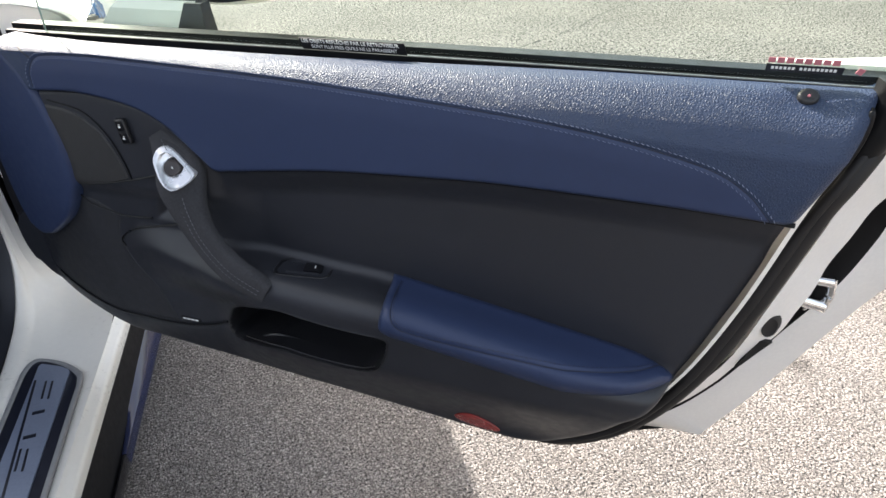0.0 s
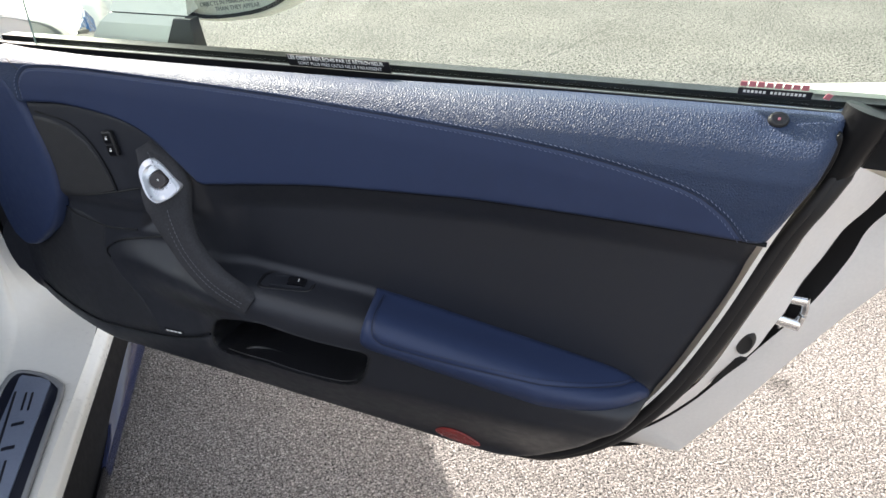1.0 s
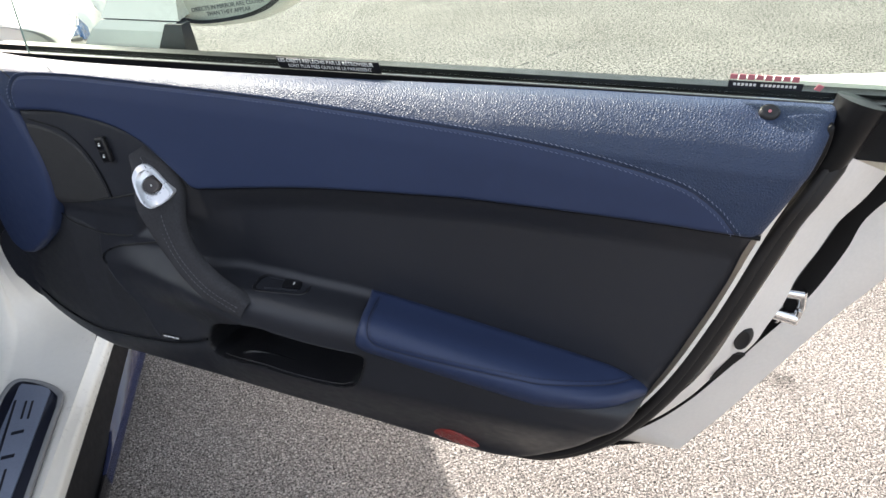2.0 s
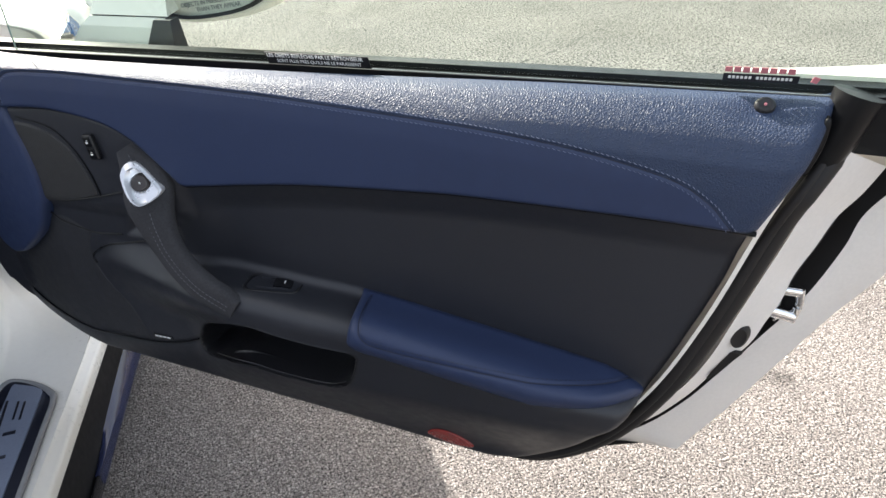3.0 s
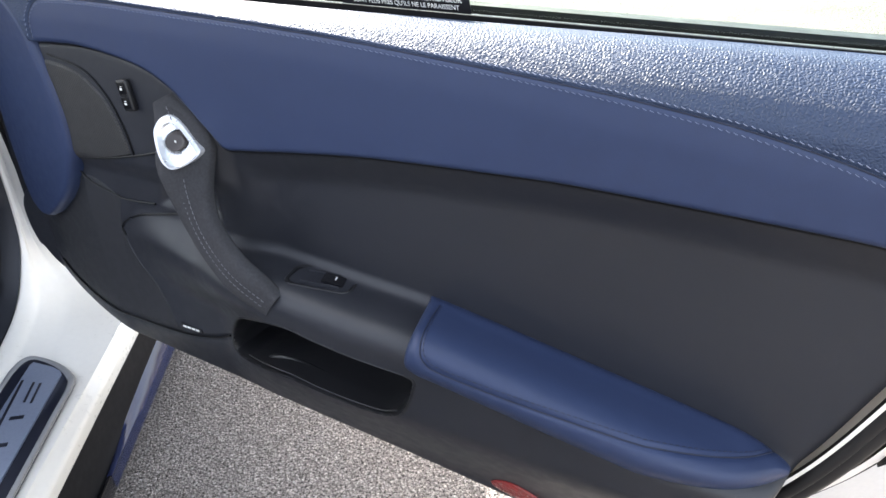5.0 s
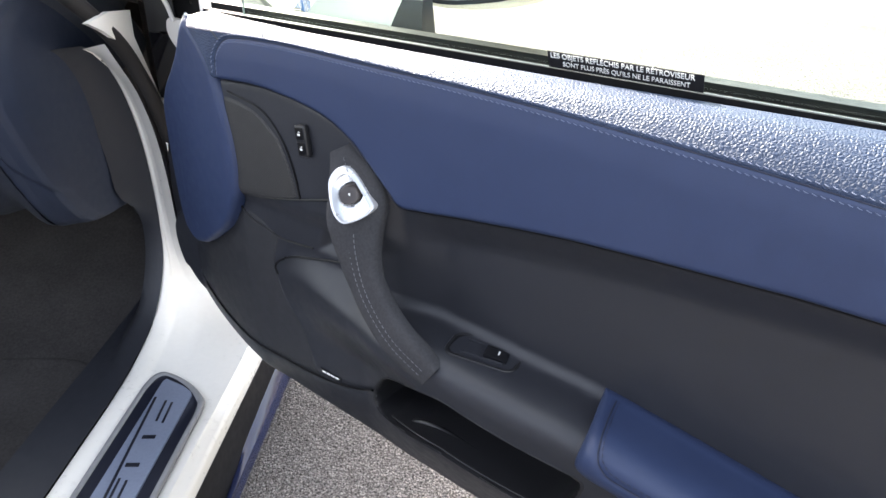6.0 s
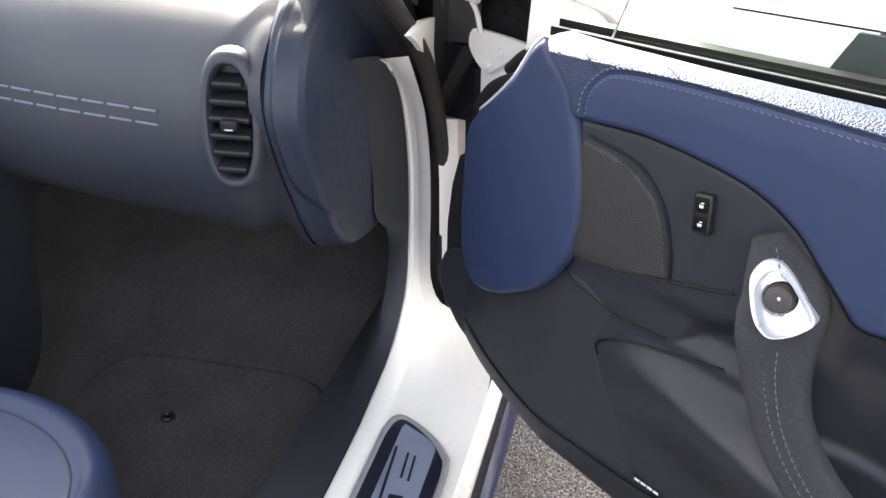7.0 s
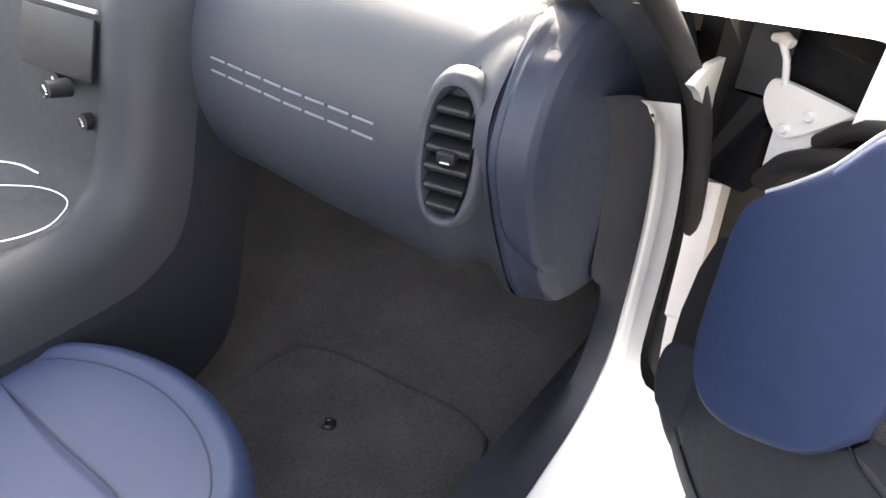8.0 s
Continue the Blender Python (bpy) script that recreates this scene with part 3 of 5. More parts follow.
plate_bar(-0.4405, 0.985, 0.0042, 0.276)
for y in (1.090, 0.925):
    plate_bar(-0.4285, y, 0.0036, 0.048)
    plate_bar(-0.4170, y - 0.004, 0.0036, 0.048)
for y in (1.031, 0.974):
    plate_bar(-0.4235, y, 0.020, 0.0075)
plate_bar(-0.427, 0.842, 0.004, 0.034, 38)
plate_bar(-0.427, 0.79, 0.0038, 0.04)
plate_bar(-0.416, 0.79, 0.0038, 0.04)

# ---------------------------------------------------------------- the open door
DOOR = pose(-0.397, 1.158, 0, 0, 0, math.degrees(math.atan2(-0.605, 0.796)))
door = thing("open_door", "open white car door with navy and black inner trim", "car door", DOOR)

SEAM = [(0.197, 0.791), (0.27, 0.7945), (0.338, 0.787), (0.378, 0.777), (0.410, 0.760), (0.431, 0.741), (0.455, 0.718), (0.472, 0.7035), (0.50, 0.7055), (0.57, 0.715), (0.66, 0.725), (0.80, 0.733), (0.87, 0.735), (1.027, 0.733), (1.111, 0.730), (1.166, 0.7275)]
STITCH = [(0.245, 0.843), (0.30, 0.845), (0.35, 0.8445), (0.43, 0.842), (0.53, 0.839), (0.62, 0.835), (0.70, 0.8297), (0.806, 0.822), (0.90, 0.8135), (0.99, 0.801), (1.0775, 0.7806), (1.116, 0.759), (1.137, 0.737), (1.1425, 0.7305)]
stitch_z = curve_at([(0.0, 0.832)] + STITCH)
seam_line = spline(SEAM, 300)


def smooth01(x):
    x = np.clip(x, 0, 1)
    return x * x * (3 - 2 * x)


SEAM_OUT = 0.003


def near(line, u, z):
    d = np.full(np.shape(u), 9.0)
    for q in line[::2]:
        d = np.minimum(d, np.hypot(u - q[0], z - q[1]))
    return d


def w_front(u):
    """The trim's turn away towards the hinges."""
    x = np.clip((0.2 - u) / 0.2, 0, 1)
    return -0.055 * x ** 1.3


def w_upper(u, z):
    """Upright below the stitching, then rolled back over the top of the door."""
    a = stitch_z(u) + np.interp(u, [0.2, 0.55, 0.95], [0.002, 0.000, -0.005])
    zs = 0.5 * (a + 0.795 + np.hypot(a - 0.795, 0.02))
    x = np.clip((z - zs) / (0.858 - zs), 0, 0.997)
    lean = np.interp(u, [0.3, 0.85], [0.015, 0.036])
    back = lean * (np.sqrt(x * x + 0.01) - 0.1) + (0.060 - lean) * np.clip((x - 0.25) / 0.75, 0, 1) ** np.interp(u, [0.3, 0.85], [3.9, 2.4])
    return -back + w_front(u) * 0.6 + SEAM_OUT * (1 - smooth01((z - zs + 0.03) / 0.04))


def place(u, z, w):
    return np.stack([u, -w, z], -1)


g2 = coons(SEAM, [(1.167, 0.7275), (1.185, 0.768), (1.203, 0.810), (1.217, 0.852)], [(0.138, 0.8545), (0.3, 0.854), (0.5, 0.852), (0.8, 0.850), (1.217, 0.852)], [(0.197, 0.791), (0.180, 0.822), (0.138, 0.8545)], 480, 128)
u, z = g2[..., 0], g2[..., 1]
sl = spline([(0.204, 0.797), (0.207, 0.819), (0.222, 0.837)] + STITCH, 900)
groove = 0.0018 * np.exp(-(near(sl, u, z) / 0.0019) ** 2)
w = w_upper(u, z) + 0.004 - groove - edge_roll(g2, 0.007, "b") - edge_roll(g2, 0.018, "r") - edge_roll(g2, 0.006, "t")
# shallow dish round the lock button
w = w - 0.0055 * np.exp(-((u - 1.1545) / 0.026) ** 2 - ((z - 0.8475) / 0.015) ** 2)
upper_pad = link("upper_pad", *skirted(place(u, z, w), (0, 0.02, 0)), NAVY, door, "navy grained leather upper pad with a stitched seam")
# the insert under the stitching is of a smoother hide
upper_pad.data.materials.append(NAVY_FLAT)
low_u = sl[:, 0]
for face in upper_pad.data.polygons:
    cu, cz = face.center.x, face.center.z
    if 0.207 < cu < 1.142 and cz < np.interp(cu, low_u, sl[:, 1]) - 0.001:
        face.material_index = 1


def on_upper(line, off=0.0045):
    q = np.array(line)
    return place(q[:, 0], q[:, 1], w_upper(q[:, 0], q[:, 1]) + off)


def shifted(line, d):
    t = np.gradient(line, axis=0)
    t /= np.linalg.norm(t, axis=1)[:, None]
    return line + d * np.stack([-t[:, 1], t[:, 0]], 1)


v, f = tube(on_upper(sl, 0.0024)[::4], 0.0007, 6)
link("seam_line", v, f, THREAD_NAVY, upper_pad)
stitches("seam_stitching", on_upper(shifted(sl, 0.0040)), 0.0056, 0.0036, 0.00042, THREAD, upper_pad, "pale blue double stitching", slant=0.25)
stitches("seam_stitching", on_upper(shifted(sl, -0.0040)), 0.0056, 0.0036, 0.00036, THREAD_BLUE, upper_pad, slant=0.25)

# front wing of the trim: the smooth navy panel by the hinges
cap_left = [(0.012, 0.522), (-0.004, 0.56), (-0.006, 0.64), (-0.002, 0.71), (0.024, 0.746)]
cap_top = [(0.024, 0.746), (0.055, 0.770), (0.09, 0.802), (0.118, 0.838), (0.136, 0.853)]
CAPB = [(0.012, 0.522), (0.045, 0.514), (0.085, 0.525), (0.13, 0.553), (0.178, 0.592), (0.211, 0.645)]
g2 = coons(CAPB, [(0.211, 0.645), (0.2165, 0.69), (0.211, 0.74), (0.196, 0.790), (0.178, 0.823), (0.136, 0.853)], cap_top, cap_left, 60, 60)
u, z = g2[..., 0], g2[..., 1]
w = w_front(u) + 0.006 - edge_roll(g2, 0.009, "bltr")
front_wing = link("front_wing", *skirted(place(u, z, w), (0, 0.03, 0)), NAVY_FLAT, door, "smooth navy leather wing of the door trim")
q = spline([(0.022, 0.745), (0.055, 0.771), (0.09, 0.803), (0.118, 0.839), (0.136, 0.854)], 30)
v, f = tube(place(q[:, 0], q[:, 1], w_front(q[:, 0]) - 0.002), 0.0022, 8)
link("wing_edge", v, f, mat("pale_edge", (0.55, 0.55, 0.56), 0.4), front_wing, "pale line along the wing's upper edge")

# dark plastic edge behind the wing
v, f = loft([[(a_, yy, b_) for a_, b_ in ((-0.047, 0.50), (-0.048, 0.56), (-0.042, 0.62), (-0.030, 0.665), (0.02, 0.70), (0.06, 0.60), (0.05, 0.50))] for yy in (0.070, 0.085)])
link("wing_backing", v, f, PLASTIC, door, "black plastic edge behind the wing", smooth=False)
# lower trim: one moulded sheet
ARM_BACK = [(0.0, 0.535), (0.22, 0.542), (0.245, 0.553), (0.275, 0.577), (0.31, 0.588), (0.36, 0.588), (0.444, 0.583), (0.518, 0.576), (0.626, 0.566), (0.706, 0.560), (0.869, 0.533), (1.017, 0.506), (1.08, 0.490), (1.2, 0.46)]
arm_back = curve_at(ARM_BACK)
BOTTOM = [(-0.04, 0.418), (-0.013, 0.388), (0.034, 0.366), (0.10, 0.354), (0.181, 0.346), (0.277, 0.340), (0.497, 0.331), (0.695, 0.315), (0.832, 0.303), (0.90, 0.302), (0.958, 0.325), (1.031, 0.385), (1.09, 0.480), (1.134, 0.598)]
POCKET = [(0.432, 0.452), (0.452, 0.47), (0.5, 0.4665), (0.59, 0.4555), (0.66, 0.4565), (0.69, 0.4575), (0.689, 0.4305), (0.676, 0.4015), (0.656, 0.3895), (0.625, 0.3865), (0.58, 0.3875), (0.5, 0.3935), (0.45, 0.4005), (0.43, 0.4065), (0.424, 0.4245)]


def inside(poly, u, z):
    """Signed distance to a closed outline, positive inside."""
    p = np.array(poly)
    d = np.full(np.shape(u), 9.0)
    c = np.zeros(np.shape(u), bool)
    for k in range(len(p)):
        a, b = p[k - 1], p[k]
        ab = b - a
        t = np.clip(((u - a[0]) * ab[0] + (z - a[1]) * ab[1]) / (ab @ ab), 0, 1)
        d = np.minimum(d, np.hypot(u - a[0] - t * ab[0], z - a[1] - t * ab[1]))
        c ^= ((a[1] > z) != (b[1] > z)) & (u < (b[0] - a[0]) * (z - a[1]) / (b[1] - a[1] + 1e-12) + a[0])
    return np.where(c, d, -d)


pocket_line = rounded_outline(POCKET, 60)


def arm_amount(u):
    return np.clip((u - 0.245) / 0.30, 0, 1) * np.sqrt(np.clip((1.092 - u) / 0.14, 0, 1)).clip(0, 1)


def w_arm(u, z):
    """How far the armrest stands out."""
    d = arm_back(u) - z
    top = smooth01((d + 0.004) / np.interp(u, [0.25, 0.42, 0.55], [0.040, 0.045, 0.055]))
    falls = 1 - 0.8 * smooth01((d - 0.05) / 0.075)
    return 0.062 * arm_amount(u) * top * falls


HOLLOW = [(0.335, 0.604), (0.345, 0.630), (0.385, 0.655), (0.418, 0.655), (0.430, 0.640), (0.434, 0.606), (0.41, 0.600), (0.37, 0.602)]


def w_lower(u, z):
    recess = -0.012 - 0.016 * smooth01((u - 0.44) / 0.08) * smooth01((near(seam_line, u, z)) / 0.05)
    low = smooth01((0.46 - z) / 0.14)
    w = recess * (1 - low) + (-0.006 - 0.022 * low) * low + w_front(u)
    # a raised field round the switch and grille, ahead of the pull
    w = w + 0.010 * smooth01((0.47 - u) / 0.03) * smooth01((z - 0.63) / 0.03)
    # a hollow between the forward trim and the armrest, under the pull
    d = inside(HOLLOW, u, z)
    w = w - 0.012 * smooth01((d + 0.006) / 0.026)
    return w + w_arm(u, z)


def low(u, z, off=0.0):
    """A place on the lower trim: under the armrest's edge the moulding swells out and rises with it."""
    w0 = w_lower(u, z)
    d = arm_back(u) - z
    swell = smooth01((u - 0.40) / 0.09) * np.sqrt(np.clip((1.092 - u) / 0.14, 0, 1)) * smooth01((d - 0.006) / 0.045)
    want = 0.047 - 0.062 * smooth01((0.402 - z) / 0.085)
    dw = np.clip(want - w0, 0, 0.08) * swell
    along = np.interp(u, [0.43, 0.55, 0.71, 0.9, 1.04], [0.95, 0.79, 0.45, 0.18, 0.02])
    return np.stack([u + along * dw, -(w0 + dw + off), z + 0.95 * dw], -1)


def low1(u, z, off=0.0):
    return np.array(low(np.array(float(u)), np.array(float(z)), off))


left = [(-0.04, 0.418), (-0.055, 0.457), (-0.055, 0.50), (-0.03, 0.53), (0.012, 0.533), (0.045, 0.524), (0.085, 0.530), (0.13, 0.556), (0.178, 0.594), (0.206, 0.640), (0.207, 0.70), (0.197, 0.791)]
g2 = coons(BOTTOM, [(1.134, 0.598), (1.153, 0.66), (1.166, 0.7275)], SEAM, left, 360, 170)
u, z = g2[..., 0], g2[..., 1]
w = -edge_roll(g2, 0.014, "br") - edge_roll(g2, 0.006, "t") - edge_roll(g2, 0.004, "l")
# a fine lip line above the lower edge
lip = spline([(0.0, 0.425), (0.06, 0.408), (0.14, 0.399), (0.235, 0.396), (0.328, 0.402), (0.39, 0.418), (0.42, 0.432)], 120)
w = w - 0.003 * np.exp(-(near(lip, u, z) / 0.003) ** 2)
flat_v, faces = skirted(place(u, z, w), (0, 0.02, 0))
verts, _ = skirted(low(u, z, w), (0, 0.02, 0))
va = np.array(flat_v)
mid_ = np.array([va[list(q)].mean(0) for q in faces])
keep = inside(pocket_line, mid_[:, 0], mid_[:, 2]) < 0.0005
link("lower_trim", verts, [q for q, k in zip(faces, keep) if k], BLACK, door, "black moulded lower trim with a map pocket")

# short cut seam at the front of the pad
q = spline([(0.188, 0.853), (0.202, 0.847), (0.216, 0.838)], 12)
v, f = tube(on_upper(q, 0.004), 0.0009, 6)
link("pad_seam", v, f, PLASTIC, door)

# armrest pad
us = np.linspace(0, 1, 181)
vs_ = np.linspace(0, 1, 61)
pad_low = curve_at([(0.69, 0.498), (0.72, 0.492), (0.752, 0.490), (0.888, 0.473), (0.99, 0.462), (1.05, 0.460), (1.10, 0.463)])
g2 = np.zeros((61, 181, 2))
for i, s in enumerate(us):
    uu = 0.704 + (1.083 - 0.704) * s
    zt = arm_back(uu) + 0.001
    zb = pad_low(uu)
    # rounded rear end and softly cut front end
    mid = zt * 0.45 + zb * 0.55
    k = math.sqrt(max(0.0, 1 - max(0.0, (s - 0.84) / 0.16) ** 2.2))
    kf = 0.78 + 0.22 * math.sqrt(max(0.0, 1 - max(0.0, (0.06 - s) / 0.06) ** 2))
    for j, t in enumerate(vs_):
        zz = zb + (zt - zb) * t
        zz = zb + (zt - zb) * (1 - (1 - t) * kf)
        g2[j, i] = (uu, mid + (zz - mid) * (0.12 + 0.88 * k))
u, z = g2[..., 0], g2[..., 1]
puff = np.sin(np.linspace(0, math.pi, 61))[:, None] ** 0.7 * np.clip(np.minimum(us / 0.05, (1 - us) / 0.2), 0, 1)[None, :] ** 0.5
w = 0.006 + 0.009 * puff - edge_roll(g2, 0.013, "bltr")
aline = spline([(0.722, 0.552), (0.723, 0.529), (0.734, 0.514), (0.764, 0.507), (0.888, 0.493), (0.99, 0.483), (1.04, 0.4825), (1.066, 0.489)], 400)
w = w - 0.0014 * np.exp(-(near(aline, u, z) / 0.0018) ** 2)
arm_pad = link("armrest_pad", *skirted(low(u, z, w) + np.stack([0 * w, 0 * w, 0.004 + 0.9 * np.clip(w, -0.004, 1)], -1), (0, 0.012, -0.008)), NAVY_FLAT, door, "navy leather armrest pad")
q = shifted(aline, 0.0035)
wq = np.array([w.ravel()[np.argmin((u.ravel() - p[0]) ** 2 + (z.ravel() - p[1]) ** 2)] for p in q]) + 0.0004
ws = np.array([w.ravel()[np.argmin((u.ravel() - p[0]) ** 2 + (z.ravel() - p[1]) ** 2)] for p in aline]) + 0.0006
v, f = tube((low(aline[:, 0], aline[:, 1], ws) + np.stack([0 * ws, 0 * ws, 0.0042 + 0.9 * ws], -1))[::4], 0.0006, 6)
link("pad_seam_line", v, f, THREAD_NAVY, arm_pad)
stitches("pad_stitching", low(q[:, 0], q[:, 1], wq) + np.stack([0 * wq, 0 * wq, 0.0042 + 0.9 * wq], -1), 0.0058, 0.0036, 0.0004, THREAD_NAVY, arm_pad, "dark navy stitching", normal=(0, -0.7, 0.7))


# pull handle: a padded strap that stands off the trim
N_STRAP = 110


def strap():
    mids = spline([(0.393, 0.750), (0.402, 0.735), (0.419, 0.708), (0.428, 0.676), (0.437, 0.648), (0.452, 0.619), (0.474, 0.592), (0.504, 0.568), (0.543, 0.543)], N_STRAP)
    f = np.linspace(0, 1, N_STRAP + 1)
    halves = np.interp(f, [0, 0.03, 0.07, 0.13, 0.19, 0.25, 0.33, 0.45, 0.6, 0.85, 0.96, 1], [0.010, 0.016, 0.021, 0.0265, 0.0295, 0.030, 0.0265, 0.0235, 0.0235, 0.0240, 0.0215, 0.015])
    halves = np.convolve(np.pad(halves, 7, mode="edge"), np.ones(15) / 15, "valid")
    rise = np.interp(f, [0, 0.1, 0.2, 0.33, 0.55, 0.8, 1], [-0.013, -0.007, 0.001, 0.014, 0.026, 0.034, 0.030])
    rise = np.convolve(np.pad(rise, 6, mode="edge"), np.ones(13) / 13, "valid")
    lean = np.interp(f, [0, 0.3, 0.55], [0.60, 0.50, 0.0])
    tan = np.gradient(mids, axis=0)
    tan /= np.linalg.norm(tan, axis=1)[:, None]
    secs = []
    for k in range(N_STRAP + 1):
        nrm = np.array((-tan[k, 1], tan[k, 0]))
        sec = []
        for a in np.linspace(0, 2 * math.pi, 64, endpoint=False):
            e = 0.62
            c = math.copysign(abs(math.cos(a)) ** e, math.cos(a))
            s = math.copysign(abs(math.sin(a)) ** e, math.sin(a))
            p = mids[k] + nrm * halves[k] * c
            sec.append((p[0], -(rise[k] + 0.008 + 0.011 * s - lean[k] * (p[0] - mids[k][0])), p[1]))
        secs.append(sec)
    return mids, halves, rise, secs


mids, halves, rise, secs = strap()
# an opening for the bezel
BEZ = [(0.4033, 0.7345), (0.397, 0.731), (0.3949, 0.7248), (0.3959, 0.7188), (0.4015, 0.7082), (0.4088, 0.6974), (0.4166, 0.6895), (0.4267, 0.6848), (0.4385, 0.6888), (0.4464, 0.6958), (0.4478, 0.7005), (0.4460, 0.7035), (0.4368, 0.7122), (0.4244, 0.7231), (0.4175, 0.7285), (0.4111, 0.7325)]
bez = rounded_outline(BEZ, 64)
# the padding dips under the rim of the bezel
sa = np.array(secs)
dip = smooth01((inside(bez, sa[..., 0], sa[..., 2]) + 0.007) / 0.006)
under = -(0.0165 - 0.5 * (sa[..., 0] - 0.425) - 0.8 * (sa[..., 2] - 0.711))
sa[..., 1] += dip * np.maximum(0.0, under - sa[..., 1])
secs = [[tuple(p) for p in sec] for sec in sa]
verts, faces = loft(secs)
va = np.array([tuple(p) for p in verts])
mid_ = np.array([va[list(q)].mean(0) for q in faces])
keep = (inside(bez, mid_[:, 0], mid_[:, 2]) < 0.0012) | (-mid_[:, 1] < -0.004 - 0.5 * (mid_[:, 0] - 0.425) - 0.8 * (mid_[:, 2] - 0.711))
door_pull = link("pull_handle", verts, [q for q, k in zip(faces, keep) if k], SUEDE, door, "dark grey suede pull handle")
tan = np.gradient(mids, axis=0)
tan /= np.linalg.norm(tan, axis=1)[:, None]
for d in (-0.004, 0.0045):
    line = np.stack([mids[:, 0] - tan[:, 1] * d, -(rise + 0.0195), mids[:, 1] + tan[:, 0] * d], 1)
    stitches("pull_stitching", line[36:108], 0.006, 0.004, 0.0005, THREAD_DARK, door_pull, "grey double stitching")
    stitches("pull_stitching", line[4:14], 0.006, 0.004, 0.0005, THREAD_DARK, door_pull)

# silver release bezel with its round push button
bc = np.array((0.4190, 0.7095))
LEAN = np.array((0.5, 0.8))
ACROSS = np.array((-LEAN[1], LEAN[0])) / np.linalg.norm(LEAN)
ALONG = LEAN / np.linalg.norm(LEAN) / math.sqrt(1 + LEAN @ LEAN)


def bezel_out(q, hgt):
    """The bezel leans towards the front and upwards, with the head of the pull."""
    return hgt - 0.0028 - LEAN[0] * (q[0] - 0.425) - LEAN[1] * (q[1] - 0.711)


def round_at(r, a):
    """A point of a circle that lies in the bezel's slope."""
    return bc + r * (math.cos(a) * ACROSS + math.sin(a) * ALONG)


def by_bearing(q):
    d = np.asarray(q) - bc
    return math.atan2(d @ ALONG / (ALONG @ ALONG), d @ ACROSS)


# the ring starts on the outline's own bearing, so that the skin does not twist
ring = [round_at(0.0128, by_bearing(q)) for q in bez]
# a flat outer band, a raised bead set towards the lower rear, then the dish
pc2 = np.array((0.434, 0.697))


def shrunk(s):
    return [pc2 + (q - pc2) * s for q in bez]


lip2 = [r_ * 0.5 + i_ * 0.5 for r_, i_ in zip(ring, shrunk(0.76))]
secs = []
for loop, hgt in ((bez, 0.004), (bez, 0.0205), (shrunk(0.975), 0.0225), (shrunk(0.88), 0.0225), (shrunk(0.86), 0.0242), (shrunk(0.835), 0.0245), (shrunk(0.81), 0.0232), (shrunk(0.79), 0.0195), (lip2, 0.0175), (ring, 0.0160), ([bc + (q - bc) * 0.9 for q in ring], 0.006), ([bc + (q - bc) * 0.5 for q in ring], 0.004)):
    secs.append([(q[0], -bezel_out(q, hgt), q[1]) for q in loop])
bezel = link("release_bezel", *loft(secs), SILVER, door, "satin silver teardrop release bezel")
secs = []
for r, hgt in ((0.0112, 0.013), (0.0115, 0.025), (0.0108, 0.0280), (0.0098, 0.0288), (0.008, 0.0278), (0.003, 0.0272)):
    secs.append([(p[0], -bezel_out(p, hgt - 0.0085), p[1]) for p in (round_at(r, a) for a in np.linspace(0, 2 * math.pi, 32, endpoint=False))])
link("release_button", *loft(secs), mat("button_brown_black", (0.035, 0.028, 0.027), 0.35), bezel, "round dark push button")
part("button_mark", box_bm((0.0024, 0.0008, 0.0028), 0.0003, (bc[0], -bezel_out(bc, 0.0193), bc[1])), PRINT, bezel)

# lock switch
sw = part("lock_switch", box_bm((0.0160, 0.008, 0.0360), 0.003, (0.3372, -0.0025, 0.7455), Matrix.Rotation(radians(-8), 4, "Y"), 3), PLASTIC, door, "black door lock switch")
for dz in (-0.0080, 0.0085):
    cu = 0.3372 - dz * 0.14
    part("rocker", box_bm((0.0115, 0.003, 0.0135), 0.0012, (cu, -0.0060, 0.7455 + dz), Matrix.Rotation(radians(-8), 4, "Y")), ROCKER, sw)
    part("lock_mark", box_bm((0.0036, 0.0008, 0.0026), 0.0003, (cu, -0.0077, 0.7447 + dz), Matrix.Rotation(radians(-8), 4, "Y")), PRINT, sw)
    part("lock_mark", box_bm((0.0026, 0.0008, 0.0009), 0.0002, (cu + 0.0005, -0.0077, 0.7477 + dz), Matrix.Rotation(radians(-8), 4, "Y")), PRINT, sw)


# window switch in the armrest's top
def arm_frame(u, z):
    """A pose on the armrest: x along it, z out of its surface."""
    e = 0.004
    p = Vector(low1(u, z))
    a = (Vector(low1(u + e, z)) - Vector(low1(u - e, z))).normalized()
    b = (Vector(low1(u, z + e)) - Vector(low1(u, z - e))).normalized()
    n = a.cross(b).normalized()
    if n.z - n.y < 0:
        n = -n
    b = n.cross(a)
    m = Matrix((a, b, n)).transposed().to_4x4()
    m.translation = p
    return m


M = arm_frame(0.574, 0.556)


def rbox(m, size, at, bevel=0.002):
    bm = box_bm(size, bevel, at)
    bmesh.ops.transform(bm, matrix=m, verts=bm.verts)
    return bm


def track(hx, hy, rad, n=9):
    """A rounded rectangle."""
    pts = []
    for cx, cy, a0 in ((hx - rad, hy - rad, 0), (rad - hx, hy - rad, 90), (rad - hx, rad - hy, 180), (hx - rad, rad - hy, 270)):
        pts += [(cx + rad * math.cos(radians(a0 + 90 * k / (n - 1))), cy + rad * math.sin(radians(a0 + 90 * k / (n - 1)))) for k in range(n)]
    return pts


